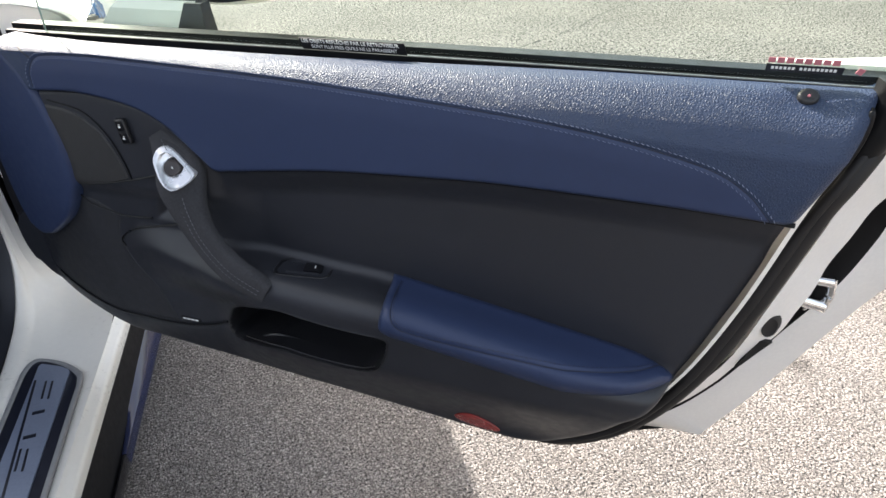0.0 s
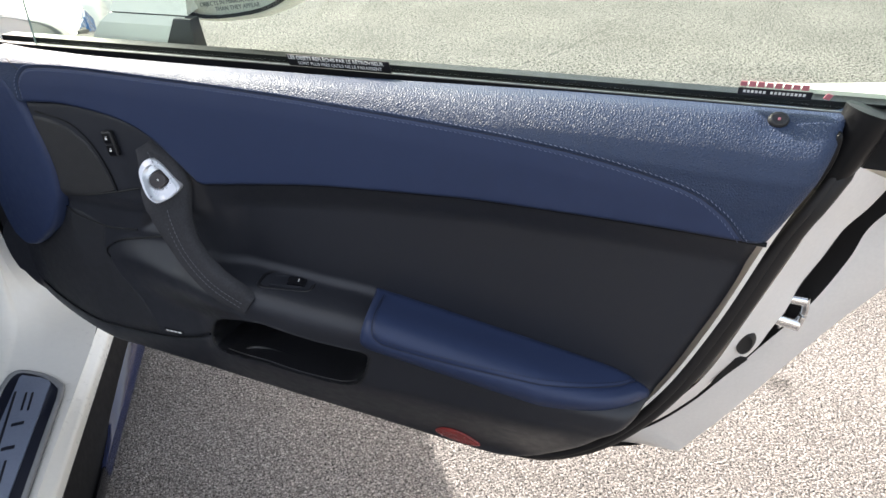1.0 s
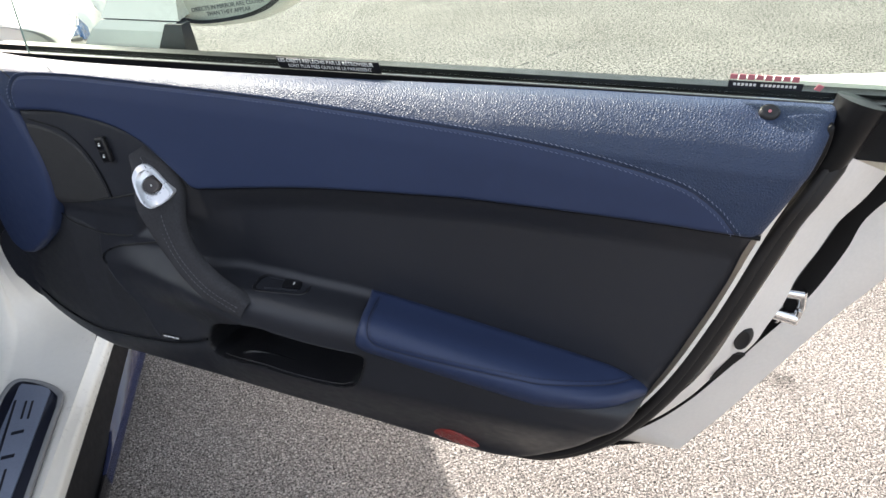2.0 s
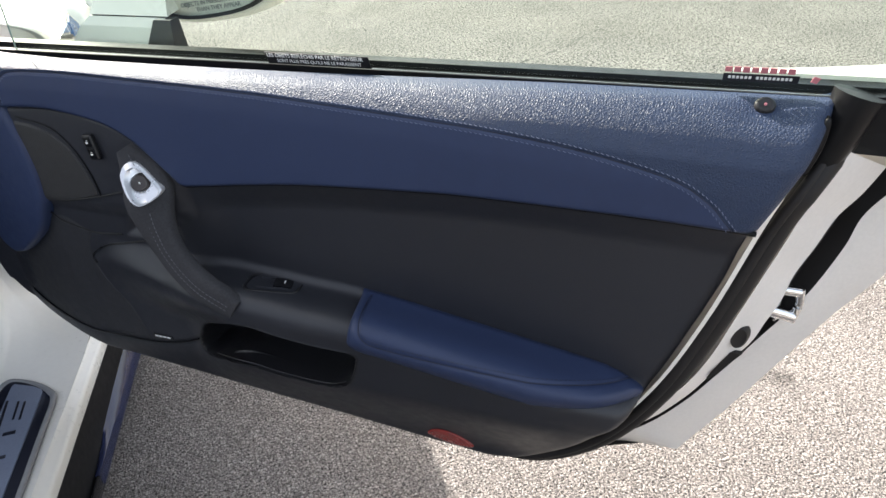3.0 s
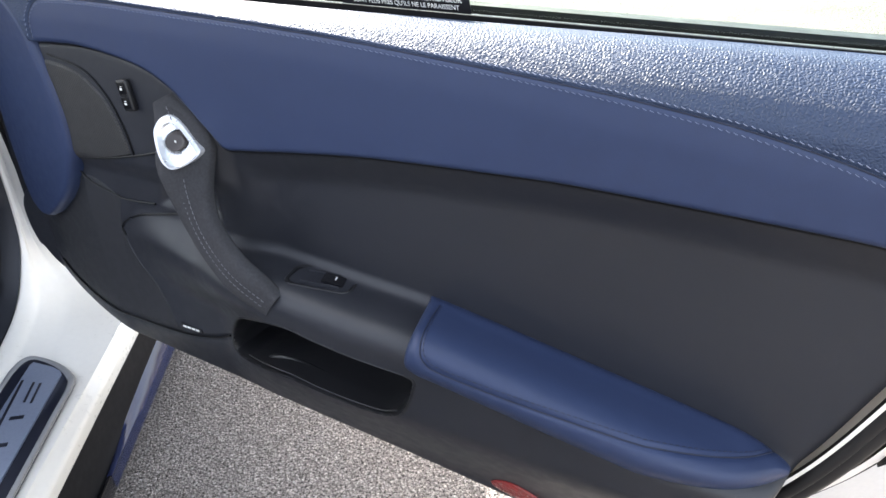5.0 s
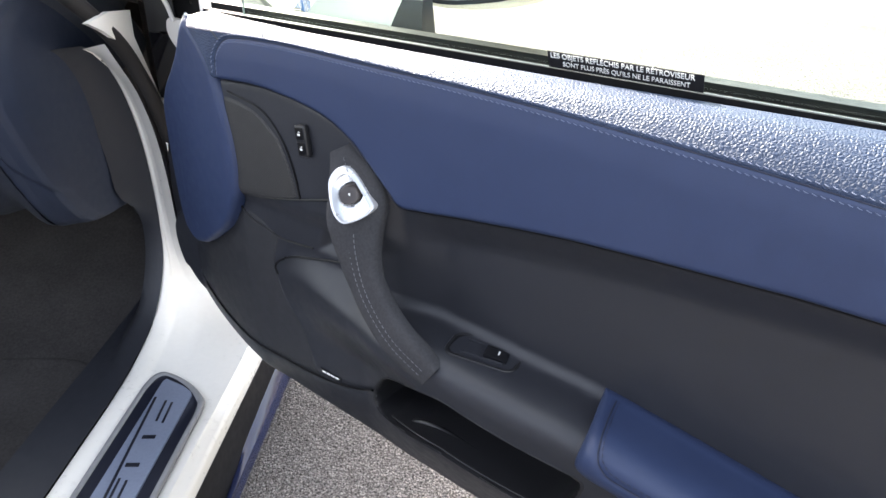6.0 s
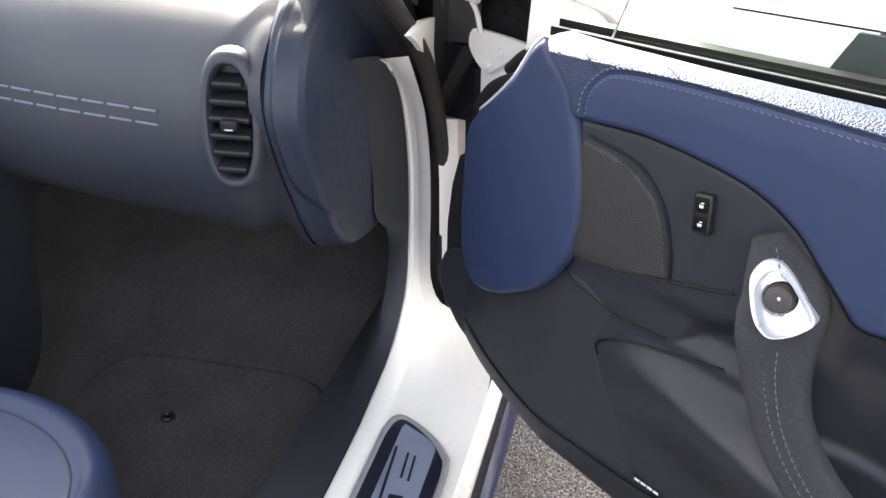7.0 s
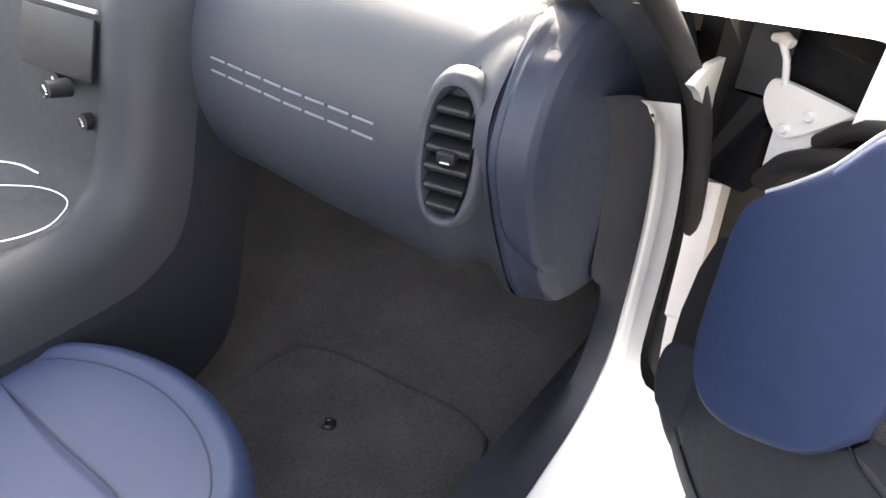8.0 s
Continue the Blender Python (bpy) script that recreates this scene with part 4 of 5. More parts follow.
def track_loop(hx, hy, rad, hh):
    return [M @ Vector((x + 0.10 * y, y, hh)) for x, y in track(hx, hy, rad)]


secs = [track_loop(*q) for q in ((0.040, 0.0215, 0.013, -0.008), (0.040, 0.0215, 0.013, 0.0006), (0.0392, 0.0207, 0.012, 0.0016), (0.0382, 0.0197, 0.011, 0.0016), (0.0365, 0.0175, 0.009, 0.0004))]
wsw = link("window_switch", *loft(secs, caps=False), PLASTIC, door, "black window switch in a recessed oval bezel")
secs = [track_loop(*q) for q in ((0.0366, 0.0176, 0.009, 0.0006), (0.033, 0.0145, 0.007, -0.0004), (0.025, 0.0105, 0.006, -0.005), (0.010, 0.004, 0.003, -0.005))]
link("recess", *loft(secs, caps=False), ROCKER, wsw, "glossy black recess")
part("rim_bar", rbox(M, (0.046, 0.0022, 0.004), (0.002, 0.0115, 0.0008), 0.001), BLACK, wsw)
part("rim_bar", rbox(M, (0.046, 0.0022, 0.004), (0.000, -0.0115, 0.0008), 0.001), BLACK, wsw)
part("rocker", rbox(M @ Matrix.Rotation(radians(7), 4, "Y"), (0.026, 0.018, 0.008), (0.013, 0, 0.0015), 0.002), GLOSSBLACK, wsw)
part("switch_mark", rbox(M @ Matrix.Rotation(radians(7), 4, "Y"), (0.0018, 0.006, 0.0006), (0.015, 0.001, 0.0058), 0.0002), PRINT, wsw)


# speaker grilles
def patch(name, bottom, right, top, left, n, m, off, material, label, back=0.004):
    g = coons(bottom, right, top, left, n, m)
    uu, zz = g[..., 0], g[..., 1]
    ww = off - edge_roll(g, 0.003, "brtl")
    return link(name, *skirted(low(uu, zz, ww), (0, back, 0)), material, door, label)


patch("speaker_grille", [(0.203, 0.642), (0.25, 0.650), (0.315, 0.668)], [(0.315, 0.668), (0.311, 0.69), (0.302, 0.716), (0.29, 0.738)], [(0.203, 0.772), (0.235, 0.768), (0.264, 0.758), (0.29, 0.738)], [(0.203, 0.642), (0.206, 0.70), (0.203, 0.772)], 40, 40, 0.0022, GRILLE, "perforated dark speaker grille")
patch("speaker_cover", [(0.075, 0.412), (0.14, 0.401), (0.235, 0.399), (0.325, 0.404)], [(0.325, 0.404), (0.30, 0.47), (0.262, 0.53), (0.255, 0.56), (0.268, 0.60)], [(0.06, 0.516), (0.1, 0.532), (0.15, 0.572), (0.205, 0.622), (0.268, 0.60)], [(0.075, 0.412), (0.052, 0.45), (0.048, 0.49), (0.06, 0.516)], 60, 50, 0.0004, GRILLE_LOW, "dark cloth speaker cover in the lower trim")
# raised seam lines of the forward trim
for pts in ([(0.212, 0.646), (0.25, 0.652), (0.32, 0.668), (0.378, 0.684)], [(0.195, 0.624), (0.215, 0.610), (0.251, 0.601), (0.27, 0.597), (0.295, 0.598), (0.325, 0.601)], [tuple(p) for p in lip[6:]], [(0.320, 0.668), (0.314, 0.70), (0.298, 0.737), (0.267, 0.766), (0.212, 0.7775)], [(0.257, 0.541), (0.2515, 0.551), (0.263, 0.564), (0.293, 0.579), (0.335, 0.589), (0.385, 0.600)]):
    q = spline(pts, 60)
    v, f = tube(low(q[:, 0], q[:, 1], 0.0008), 0.0014, 6)
    link("trim_seam", v, f, ROCKER, door)
q = seam_line
v, f = tube(place(q[:, 0], q[:, 1], np.interp(q[:, 0], [0.2, 0.4], [-0.006, -0.0005])), 0.0028, 8)
link("seam_piping", v, f, ROCKER, door, "dark piping between navy and black trim")

# speaker brand plate as a plain bar
badge = part("speaker_badge", box_bm((0.038, 0.002, 0.0058), 0.0006, (0.346, float(-w_lower(np.array(0.346), np.array(0.4185))) - 0.001, 0.4185)), PLASTIC, door, "small speaker nameplate")
for k in range(4):
    part("mark", box_bm((0.0062, 0.0008, 0.0028), 0.0002, (0.3345 + 0.0077 * k, float(-w_lower(np.array(0.346), np.array(0.4185))) - 0.0023, 0.4185)), PRINT, badge)

# map pocket: lip, walls and floor, in blacker plastic that adds to the shade
pl = np.array(pocket_line)
secs = []
for k, back, lift in ((1.03, -0.006, 0.0), (1.022, 0.0003, 0.0), (1.0, 0.0008, 0.0), (0.985, -0.002, 0.0), (0.98, -0.012, 0.0), (0.985, -0.06, -0.004), (0.92, -0.075, -0.004), (0.3, -0.075, 0.0), (0.01, -0.075, 0.0)):
    base = low(pl[:, 0], pl[:, 1], 0.0) + np.array((0, 0, 1.0)) * lift
    mid_p = base.mean(0)
    sec = base.copy()
    sec[:, 0] = mid_p[0] + (base[:, 0] - mid_p[0]) * k
    sec[:, 2] = mid_p[2] + (base[:, 2] - mid_p[2]) * k
    sec[:, 1] = base[:, 1] - back
    secs.append(sec)
link("map_pocket", *loft(secs, caps=False), PLASTIC, door, "deep black map pocket")
# a low ledge inside the pocket
q = spline([(0.485, 0.424), (0.505, 0.440), (0.535, 0.446), (0.58, 0.440), (0.63, 0.430), (0.675, 0.424)], 50)
secs = [np.stack([q[:, 0], np.full(51, -y), q[:, 1] + dz], 1) for y, dz in ((0.016, -0.012), (0.016, -0.001), (0.014, 0.001), (0.010, 0.001), (0.008, -0.001), (0.008, -0.012))]
link("pocket_ledge", *loft(secs, closed=False), PLASTIC, door)
q = spline([(0.446, 0.4045), (0.50, 0.3940), (0.58, 0.3865), (0.64, 0.387), (0.668, 0.396)], 50)
v, f = tube(low(q[:, 0], q[:, 1], -0.004) + np.array((0, 0, 0.003)), 0.0012, 8)
link("pocket_lip", v, f, PLASTIC, door)
# red reflector
outl = rounded_outline([(0.790, 0.330), (0.803, 0.340), (0.822, 0.342), (0.845, 0.333), (0.861, 0.321), (0.858, 0.314), (0.838, 0.312), (0.812, 0.318), (0.795, 0.324)], 40)
zc = outl[:, 1].mean()
secs = []
for s, hgt in ((1.0, -0.004), (1.0, 0.001), (0.93, 0.003), (0.5, 0.0045), (0.02, 0.005)):
    c = outl.mean(0)
    secs.append([low1(p[0], p[1], hgt - 0.004 * max(0, (0.325 - p[1]) / 0.02)) for p in (c + (q - c) * s for q in outl)])
link("reflector", *loft(secs), RED, door, "dark red oval reflector")

# lock button on the rear of the pad
def ellipse_rings(c, rings, n=32, tilt=0.9):
    secs = []
    for rx, ry, hgt in rings:
        secs.append([(c[0] + rx * math.cos(a), c[1] - ry * math.sin(a) * 0.55 - hgt * 0.75, c[2] + ry * math.sin(a) * 0.83 * -1 + hgt * 0.66) for a in np.linspace(0, 2 * math.pi, n, endpoint=False)])
    return loft(secs)


bcn = (1.1537, float(-w_upper(np.array(1.1537), np.array(0.8455))) + 0.001, 0.8475)
lockb = link("lock_button", *ellipse_rings(bcn, [(0.0098, 0.0085, -0.006), (0.0098, 0.0085, 0.0005), (0.0090, 0.0078, 0.0022), (0.0072, 0.0062, 0.0036), (0.0045, 0.004, 0.0040), (0.0035, 0.003, 0.0034), (0.001, 0.001, 0.0033)]), PLASTIC, door, "dark oval lock button with a red dot")
link("red_dot", *ellipse_rings(bcn, [(0.0015, 0.0014, 0.000), (0.0015, 0.0014, 0.0040), (0.0009, 0.0008, 0.0044)], 14), REDMARK, lockb)

# door shell at the rear edge: bright strip, rubber, white face, dark gap, outer skin
def ribbon(name, curves, material, label="", n=60, parent=None):
    secs = [spline(c, n) for c in curves]
    v = [(p[0], -p[2], p[1]) for s in secs for p in s]
    return link(name, v, grid_faces(len(secs), n + 1), material, parent or door, label)


C0 = [(1.182, 0.760, -0.02), (1.168, 0.719, -0.018), (1.134, 0.598, -0.02), (1.09, 0.480, -0.025), (1.031, 0.385, -0.03), (0.958, 0.327, -0.034), (0.90, 0.312, -0.036), (0.80, 0.325, -0.04)]
C0b = [(1.193, 0.760, -0.026), (1.181, 0.722, -0.025), (1.147, 0.602, -0.026), (1.101, 0.480, -0.029), (1.041, 0.381, -0.033), (0.965, 0.320, -0.038), (0.90, 0.306, -0.038), (0.80, 0.320, -0.042)]
ribbon("edge_strip", [C0, [tuple(0.5 * (a_ + b_) for a_, b_ in zip(p, q)) for p, q in zip(C0, C0b)]], WHITE, "white painted edge beside the trim")
mid = [(a[0] * 0.66 + b[0] * 0.34, a[1] * 0.66 + b[1] * 0.34, -0.041) for a, b in zip([(1.222, 0.858, 0)] + C0b, [(1.276, 0.868, 0), (1.243, 0.775, 0), (1.213, 0.712, 0), (1.172, 0.585, 0), (1.125, 0.458, 0), (1.058, 0.362, 0), (0.975, 0.306, 0), (0.90, 0.300, 0), (0.80, 0.322, 0)])]
mid[0] = (1.245, 0.825, -0.075)
q = spline(mid, 80)
v, f = tube(np.stack([q[:, 0], -q[:, 2], q[:, 1]], 1), 0.0125, 12)
link("edge_seal", v, f, RUBBER, door, "black rubber seal along the rear edge")
v, f = tube(np.stack([q[:, 0] - 0.007, -q[:, 2] - 0.009, q[:, 1]], 1), 0.0058, 10)
link("seal_lip", v, f, RUBBER, door)
C1 = [(a - 0.014, b, -0.045) for a, b in ((1.249, 0.806), (1.2414, 0.7816), (1.2312, 0.7544), (1.2179, 0.7045), (1.1996, 0.6414), (1.1846, 0.5895), (1.1683, 0.533), (1.1479, 0.4853), (1.1122, 0.4294), (1.0675, 0.3807), (0.985, 0.316))]
C2 = [(1.285, 0.775, -0.09), (1.2711, 0.7425, -0.09), (1.2539, 0.7118, -0.09), (1.242, 0.6729, -0.09), (1.2287, 0.6337, -0.09), (1.2225, 0.5971, -0.09), (1.2118, 0.5628, -0.09), (1.199, 0.524, -0.09), (1.1635, 0.4655, -0.09), (1.1409, 0.425, -0.09), (1.104, 0.3754, -0.09), (1.0621, 0.3365, -0.09), (0.99, 0.286, -0.09)]
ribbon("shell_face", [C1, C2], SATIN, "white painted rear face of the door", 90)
C3 = [(1.315, 0.75, -0.12), (1.2875, 0.7052, -0.12), (1.2782, 0.6622, -0.12), (1.2586, 0.6016, -0.12), (1.2401, 0.5627, -0.12), (1.2099, 0.5072, -0.12), (1.2003, 0.4882, -0.12), (1.1702, 0.4404, -0.115), (1.1452, 0.3978, -0.115), (1.1068, 0.3463, -0.115), (1.0632, 0.3057, -0.115), (1.0, 0.272, -0.11)]
ribbon("gap_seal", [C2, [(a[0], a[1], -0.135) for a in spline(C2, 40) * 0.5 + spline(C3, 40) * 0.5], C3], RUBBER, "dark rubber in the gap", 90)
# notch under the plug, its shade a dark wedge proud of the white face
notch = [(1.1925, 0.5225), (1.1785, 0.5215), (1.170, 0.501), (1.1585, 0.471), (1.1650, 0.4785), (1.180, 0.503)]
v, f = loft([[(a_, 0.073 - yy, b_) for a_, b_ in notch] for yy in (-0.006, 0.0)])
link("shell_notch", v, f, RUBBER, door, smooth=False)
C4 = [(1.395, 0.75, -0.145), (1.37, 0.68, -0.145), (1.318, 0.592, -0.143), (1.288, 0.544, -0.14), (1.201, 0.371, -0.14), (1.154, 0.287, -0.14), (1.148, 0.2745, -0.14), (1.140, 0.2715, -0.14), (1.05, 0.268, -0.14)]
C4b = [(p[0] + 0.002, p[1] - 0.002, p[2] - 0.006) for p in C4]
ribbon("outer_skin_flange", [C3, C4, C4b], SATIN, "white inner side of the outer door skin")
# outer skin itself, seen from beyond
g = coons([(0.10, 0.27), (0.5, 0.262), (1.148, 0.272)], [(1.148, 0.272), (1.29, 0.544), (1.40, 0.78)], [(0.10, 0.80), (0.5, 0.84), (1.40, 0.78)], [(0.10, 0.27), (0.10, 0.5), (0.10, 0.80)], 40, 24)
bul = -0.15 + 0.035 * np.clip((0.5 - g[..., 0]) / 0.4, 0, 1) ** 2 - 0.03 * smooth01((g[..., 0] - 0.1) / 0.3) * np.sin(np.clip((g[..., 1] - 0.26) / 0.58, 0, 1) * math.pi)
link("outer_skin", *skirted(np.stack([g[..., 0], -bul, g[..., 1]], -1), (0, -0.004, 0)), WHITE, door, "white outer door skin")
# bottom of the door, closing the shell
ribbon("shell_floor", [[(0.11, 0.365, -0.04), (0.4, 0.335, -0.04), (0.8, 0.302, -0.04), (0.95, 0.31, -0.04)], [(0.11, 0.262, -0.148), (0.4, 0.258, -0.148), (0.8, 0.262, -0.148), (1.1, 0.27, -0.142)]], RUBBER)
# dark end piece at the top rear
for ring_ in ([(1.222, 0.815, 0.062), (1.225, 0.853, 0.062), (1.296, 0.856, 0.064), (1.306, 0.812, 0.062), (1.275, 0.797, 0.060), (1.242, 0.798, 0.060)], [(1.299, 0.858, 0.060), (1.43, 0.862, 0.064), (1.43, 0.76, 0.064), (1.35, 0.765, 0.062), (1.31, 0.80, 0.058)]):
    v, f = loft([[(a_, yy, b_) for a_, b_, yy in ring_], [(a_, 0.10, b_) for a_, b_, yy in ring_]])
    link("belt_end", v, f, ROCKER, door, "black plastic end of the belt line", smooth=False)
q = spline([(1.204, 0.054, 0.752), (1.216, 0.056, 0.785), (1.226, 0.058, 0.818), (1.236, 0.060, 0.858)], 30)
v, f = tube(q, np.interp(np.linspace(0, 1, 31), [0, 0.35, 1], [0.010, 0.017, 0.024]), 14)
link("seal_end", v, f, ROCKER, door, "soft black end of the rear seal")
clip = rounded_outline([(1.184, 0.784), (1.200, 0.783), (1.2055, 0.7935), (1.211, 0.8155), (1.212, 0.838), (1.207, 0.842), (1.196, 0.815)], 48)
cm = clip.mean(0)
v, f = loft([[(cm[0] + (p[0] - cm[0]) * k, yy, cm[1] + (p[1] - cm[1]) * k) for p in clip] for k, yy in ((1.0, 0.050), (1.0, 0.030), (0.96, 0.0275), (0.86, 0.0265))])
link("edge_clip", v, f, ROCKER, door, "black plastic clip beside the pad")

# rubber plug in the white face
pc = Vector((1.1835, 0.062, 0.5545))
secs = []
for r, hgt in ((0.0105, -0.006), (0.0105, 0.001), (0.009, 0.003), (0.007, 0.002), (0.001, 0.0015)):
    secs.append([(pc.x + r * 0.95 * math.cos(a) - hgt * 0.4, pc.y + r * 0.35 * math.cos(a) - hgt, pc.z + 1.5 * r * math.sin(a)) for a in np.linspace(0, 2 * math.pi, 24, endpoint=False)])
link("rubber_plug", *loft(secs), RUBBER, door, "round black rubber plug")
# latch striker: chromed loop with two pins
a0, a1 = np.array((1.220, 0.104, 0.604)), np.array((1.215, 0.104, 0.572))
b0, b1 = a0 + np.array((0.024, 0.007, -0.005)), a1 + np.array((0.028, 0.009, -0.011))
v, f = tube(spline([a0, a0 * 0.4 + b0 * 0.6, b0], 10), 0.0068, 14)
loop = link("latch_loop", v, f, CHROME, door, "polished chrome latch loop")
v, f = tube(spline([a1, a1 * 0.4 + b1 * 0.6, b1], 10), 0.0078, 14)
link("pin", v, f, CHROME, loop)
v, f = tube(spline([b0 + (0, 0, 0.005), (b0 + b1) / 2 + np.array((0.004, 0.002, 0)), b1 - (0, 0, 0.006)], 12), 0.0055, 10)
link("bar", v, f, CHROME, loop)
part("backplate", box_bm((0.004, 0.03, 0.062), 0.0015, (1.231, 0.122, 0.584), Matrix.Rotation(radians(-30), 4, "Z")), CHROME, loop)

# belt: inner rubber, thin bright line, outer rubber
def belt(name, w0, w1, z0, z1, material, label="", start=0.128):
    secs = []
    for uu in np.linspace(start, 1.30, 40):
        bow = 0.004 * math.sin((uu - 0.1) / 1.2 * math.pi)
        secs.append([(uu, -(w0 - bow), z0), (uu, -(w0 - bow), z1), (uu, -(w1 - bow), z1), (uu, -(w1 - bow), z0)])
    v, f = loft(secs)
    return link(name, v, f, material, door, label, smooth=False)


belt("belt_rubber", -0.0605, -0.0642, 0.82, 0.8522, ROCKER, "black rubber belt seal")
belt("belt_line", -0.0646, -0.0652, 0.82, 0.8527, SILVER, "thin bright belt line")
belt("belt_rubber", -0.0655, -0.074, 0.82, 0.8515, ROCKER, start=0.10)
belt("outer_belt_rubber", -0.079, -0.10, 0.80, 0.858, ROCKER, "black outer belt seal", 0.10)
# dark sail at the front end of the belt line, behind the hinge bracket
sail = rounded_outline([(-0.10, 0.76), (-0.10, 0.852), (-0.05, 0.850), (0.0, 0.845), (0.05, 0.839), (0.14, 0.835), (0.14, 0.78), (0.02, 0.76)], 80)
v, f = loft([[(a_, yy, b_) for a_, b_ in sail] for yy in (0.151, 0.158)])
link("corner_sail", v, f, ROCKER, door, "black plastic corner behind the hinge bracket", smooth=False)

# top of the outer skin, widening towards the rear
secs = []
for uu in np.linspace(1.125, 1.42, 14):
    wide = 0.055 * float(np.clip((uu - 1.125) / 0.17, 0.02, 1))
    secs.append([(uu, 0.101, 0.83), (uu, 0.101, 0.8625), (uu, 0.103 + wide * 0.5, 0.8645), (uu, 0.103 + wide, 0.862), (uu, 0.106 + wide, 0.83)])
link("skin_shoulder", *loft(secs), WHITE, door, "white top edge of the outer skin")

# side glass
secs = []
for uu in np.linspace(0.165, 1.33, 30):
    bow = 0.004 * math.sin((uu - 0.1) / 1.2 * math.pi)
    secs.append([(uu + lean * 0.20 * (1 - (uu - 0.165) / 1.165), 0.0750 + bow - lean * 0.16, 0.83 + lean * 0.34) for lean in (0, 0.25, 0.5, 0.75, 1.0)])
inner_s = secs
outer_s = [[(x, y + 0.004, zz) for x, y, zz in s] for s in secs]
verts = [p for s in inner_s for p in s] + [p for s in outer_s for p in s]
n1 = len(inner_s) * 5
faces = grid_faces(30, 5) + [tuple(i + n1 for i in q) for q in grid_faces(30, 5)]
faces += [(k, k + 1, n1 + k + 1, n1 + k) for k in range(4)]
faces += [(4 + 5 * k, 9 + 5 * k, n1 + 9 + 5 * k, n1 + 4 + 5 * k) for k in range(29)]
pane = link("side_glass", verts, faces, GLASS, door, "clear side window pane, slightly green")
pane.visible_shadow = False
v, f = tube([(0.1645, 0.077, 0.835), (0.2645, 0.077 - 0.08, 0.835 + 0.17), (0.3645, 0.077 - 0.16, 0.835 + 0.34)], 0.0012, 6)
link("glass_edge", v, f, mat("glass_edge", (0.35, 0.45, 0.42), 0.2), door)
# printed notice along the foot of the glass
def glass_text(name, text, size, u, zz, material, flip=False, squeeze=1.0):
    m = Matrix.Translation((u, 0.0725 - (zz - 0.83) * 0.47, zz)) @ Matrix.Rotation(radians(90 + 25), 4, "X") @ Matrix.Diagonal((-squeeze if flip else squeeze, 1, 1, 1))
    return writing(name, text, size, m, material, door)


tagged(part("notice_panel", box_bm((0.138, 0.0006, 0.017), 0, (0.661, 0.0615, 0.861), Matrix.Rotation(radians(25), 4, "X")), PLASTIC, door), "black notice strip with white capitals")
glass_text("notice_text", "LES OBJETS REFLÉCHIS PAR LE RÉTROVISEUR", 0.0075, 0.660, 0.8655, PRINT, squeeze=0.86)
glass_text("notice_text", "SONT PLUS PRÈS QU'ILS NE LE PARAISSENT", 0.0068, 0.664, 0.8585, PRINT, squeeze=0.86)
# protection film sticker, as plain bars
stick = part("sticker", box_bm((0.068, 0.0006, 0.009), 0, (1.147, 0.0572, 0.8680), Matrix.Rotation(radians(25), 4, "X")), PLASTIC, door, "small red and black sticker on the glass")
for k in range(8):
    part("mark", box_bm((0.0064, 0.0006, 0.0066 if k % 3 else 0.0058), 0, (1.117 + 0.0080 * k, 0.0538, 0.8765), Matrix.Rotation(radians(25), 4, "X")), REDMARK, stick)
for k in range(15):
    part("mark", box_bm((0.0024, 0.0006, 0.0030), 0, (1.119 + 0.0037 * k + (0.003 if k > 5 else 0), 0.0565, 0.8682), Matrix.Rotation(radians(25), 4, "X")), PRINT, stick)
part("mark", box_bm((0.006, 0.0006, 0.007), 0, (1.195, 0.0560, 0.8690), Matrix.Rotation(radians(25), 4, "X") @ Matrix.Rotation(radians(20), 4, "Y")), REDMARK, stick)

# front of the door shell with the bolted corner bracket
sliver = [(-0.072, 0.765), (-0.069, 0.706), (-0.049, 0.728), (-0.03, 0.756), (-0.011, 0.777), (0.02, 0.805)]
v, f = loft([[(a_, yy, b_) for a_, b_ in sliver] for yy in (0.143, 0.150)])
link("shell_corner", v, f, SATIN, door, "white painted front corner of the door shell", smooth=False)
outl = rounded_outline([(-0.091, 0.800), (-0.086, 0.809), (-0.075, 0.8115), (-0.03, 0.810), (0.008, 0.807), (0.010, 0.803), (-0.013, 0.784), (-0.043, 0.763), (-0.054, 0.759), (-0.066, 0.762), (-0.080, 0.773), (-0.090, 0.786)], 60)
c = outl.mean(0)
secs = [[(c[0] + (q[0] - c[0]) * s, 0.142 - hgt, c[1] + (q[1] - c[1]) * s) for q in outl] for s, hgt in ((1.0, 0.0), (1.0, 0.005), (0.97, 0.007))]
br = link("hinge_bracket", *loft(secs), WHITE, door, "white triangular bracket with two bolts")
for bu, bz in ((-0.029, 0.79), (-0.052, 0.769)):
    secs = [[(bu + r * math.cos(a), 0.135 - hgt, bz + r * math.sin(a)) for a in np.linspace(0, 2 * math.pi, 6 if r > 0.003 else 6, endpoint=False)] for r, hgt in ((0.006, 0), (0.006, 0.004), (0.0045, 0.0055), (0.0005, 0.0055))]
    link("bolt", *loft(secs), WHITE, br)
v, f = tube(spline([(-0.052, 0.128, 0.712), (-0.028, 0.122, 0.742), (0.012, 0.116, 0.765), (0.06, 0.110, 0.782)], 24), 0.0115, 10)
link("hinge_seal", v, f, RUBBER, door)
v, f = tube(spline([(-0.004, 0.126, 0.774), (0.024, 0.122, 0.797), (0.06, 0.118, 0.81), (0.10, 0.112, 0.82)], 24), 0.0095, 10)
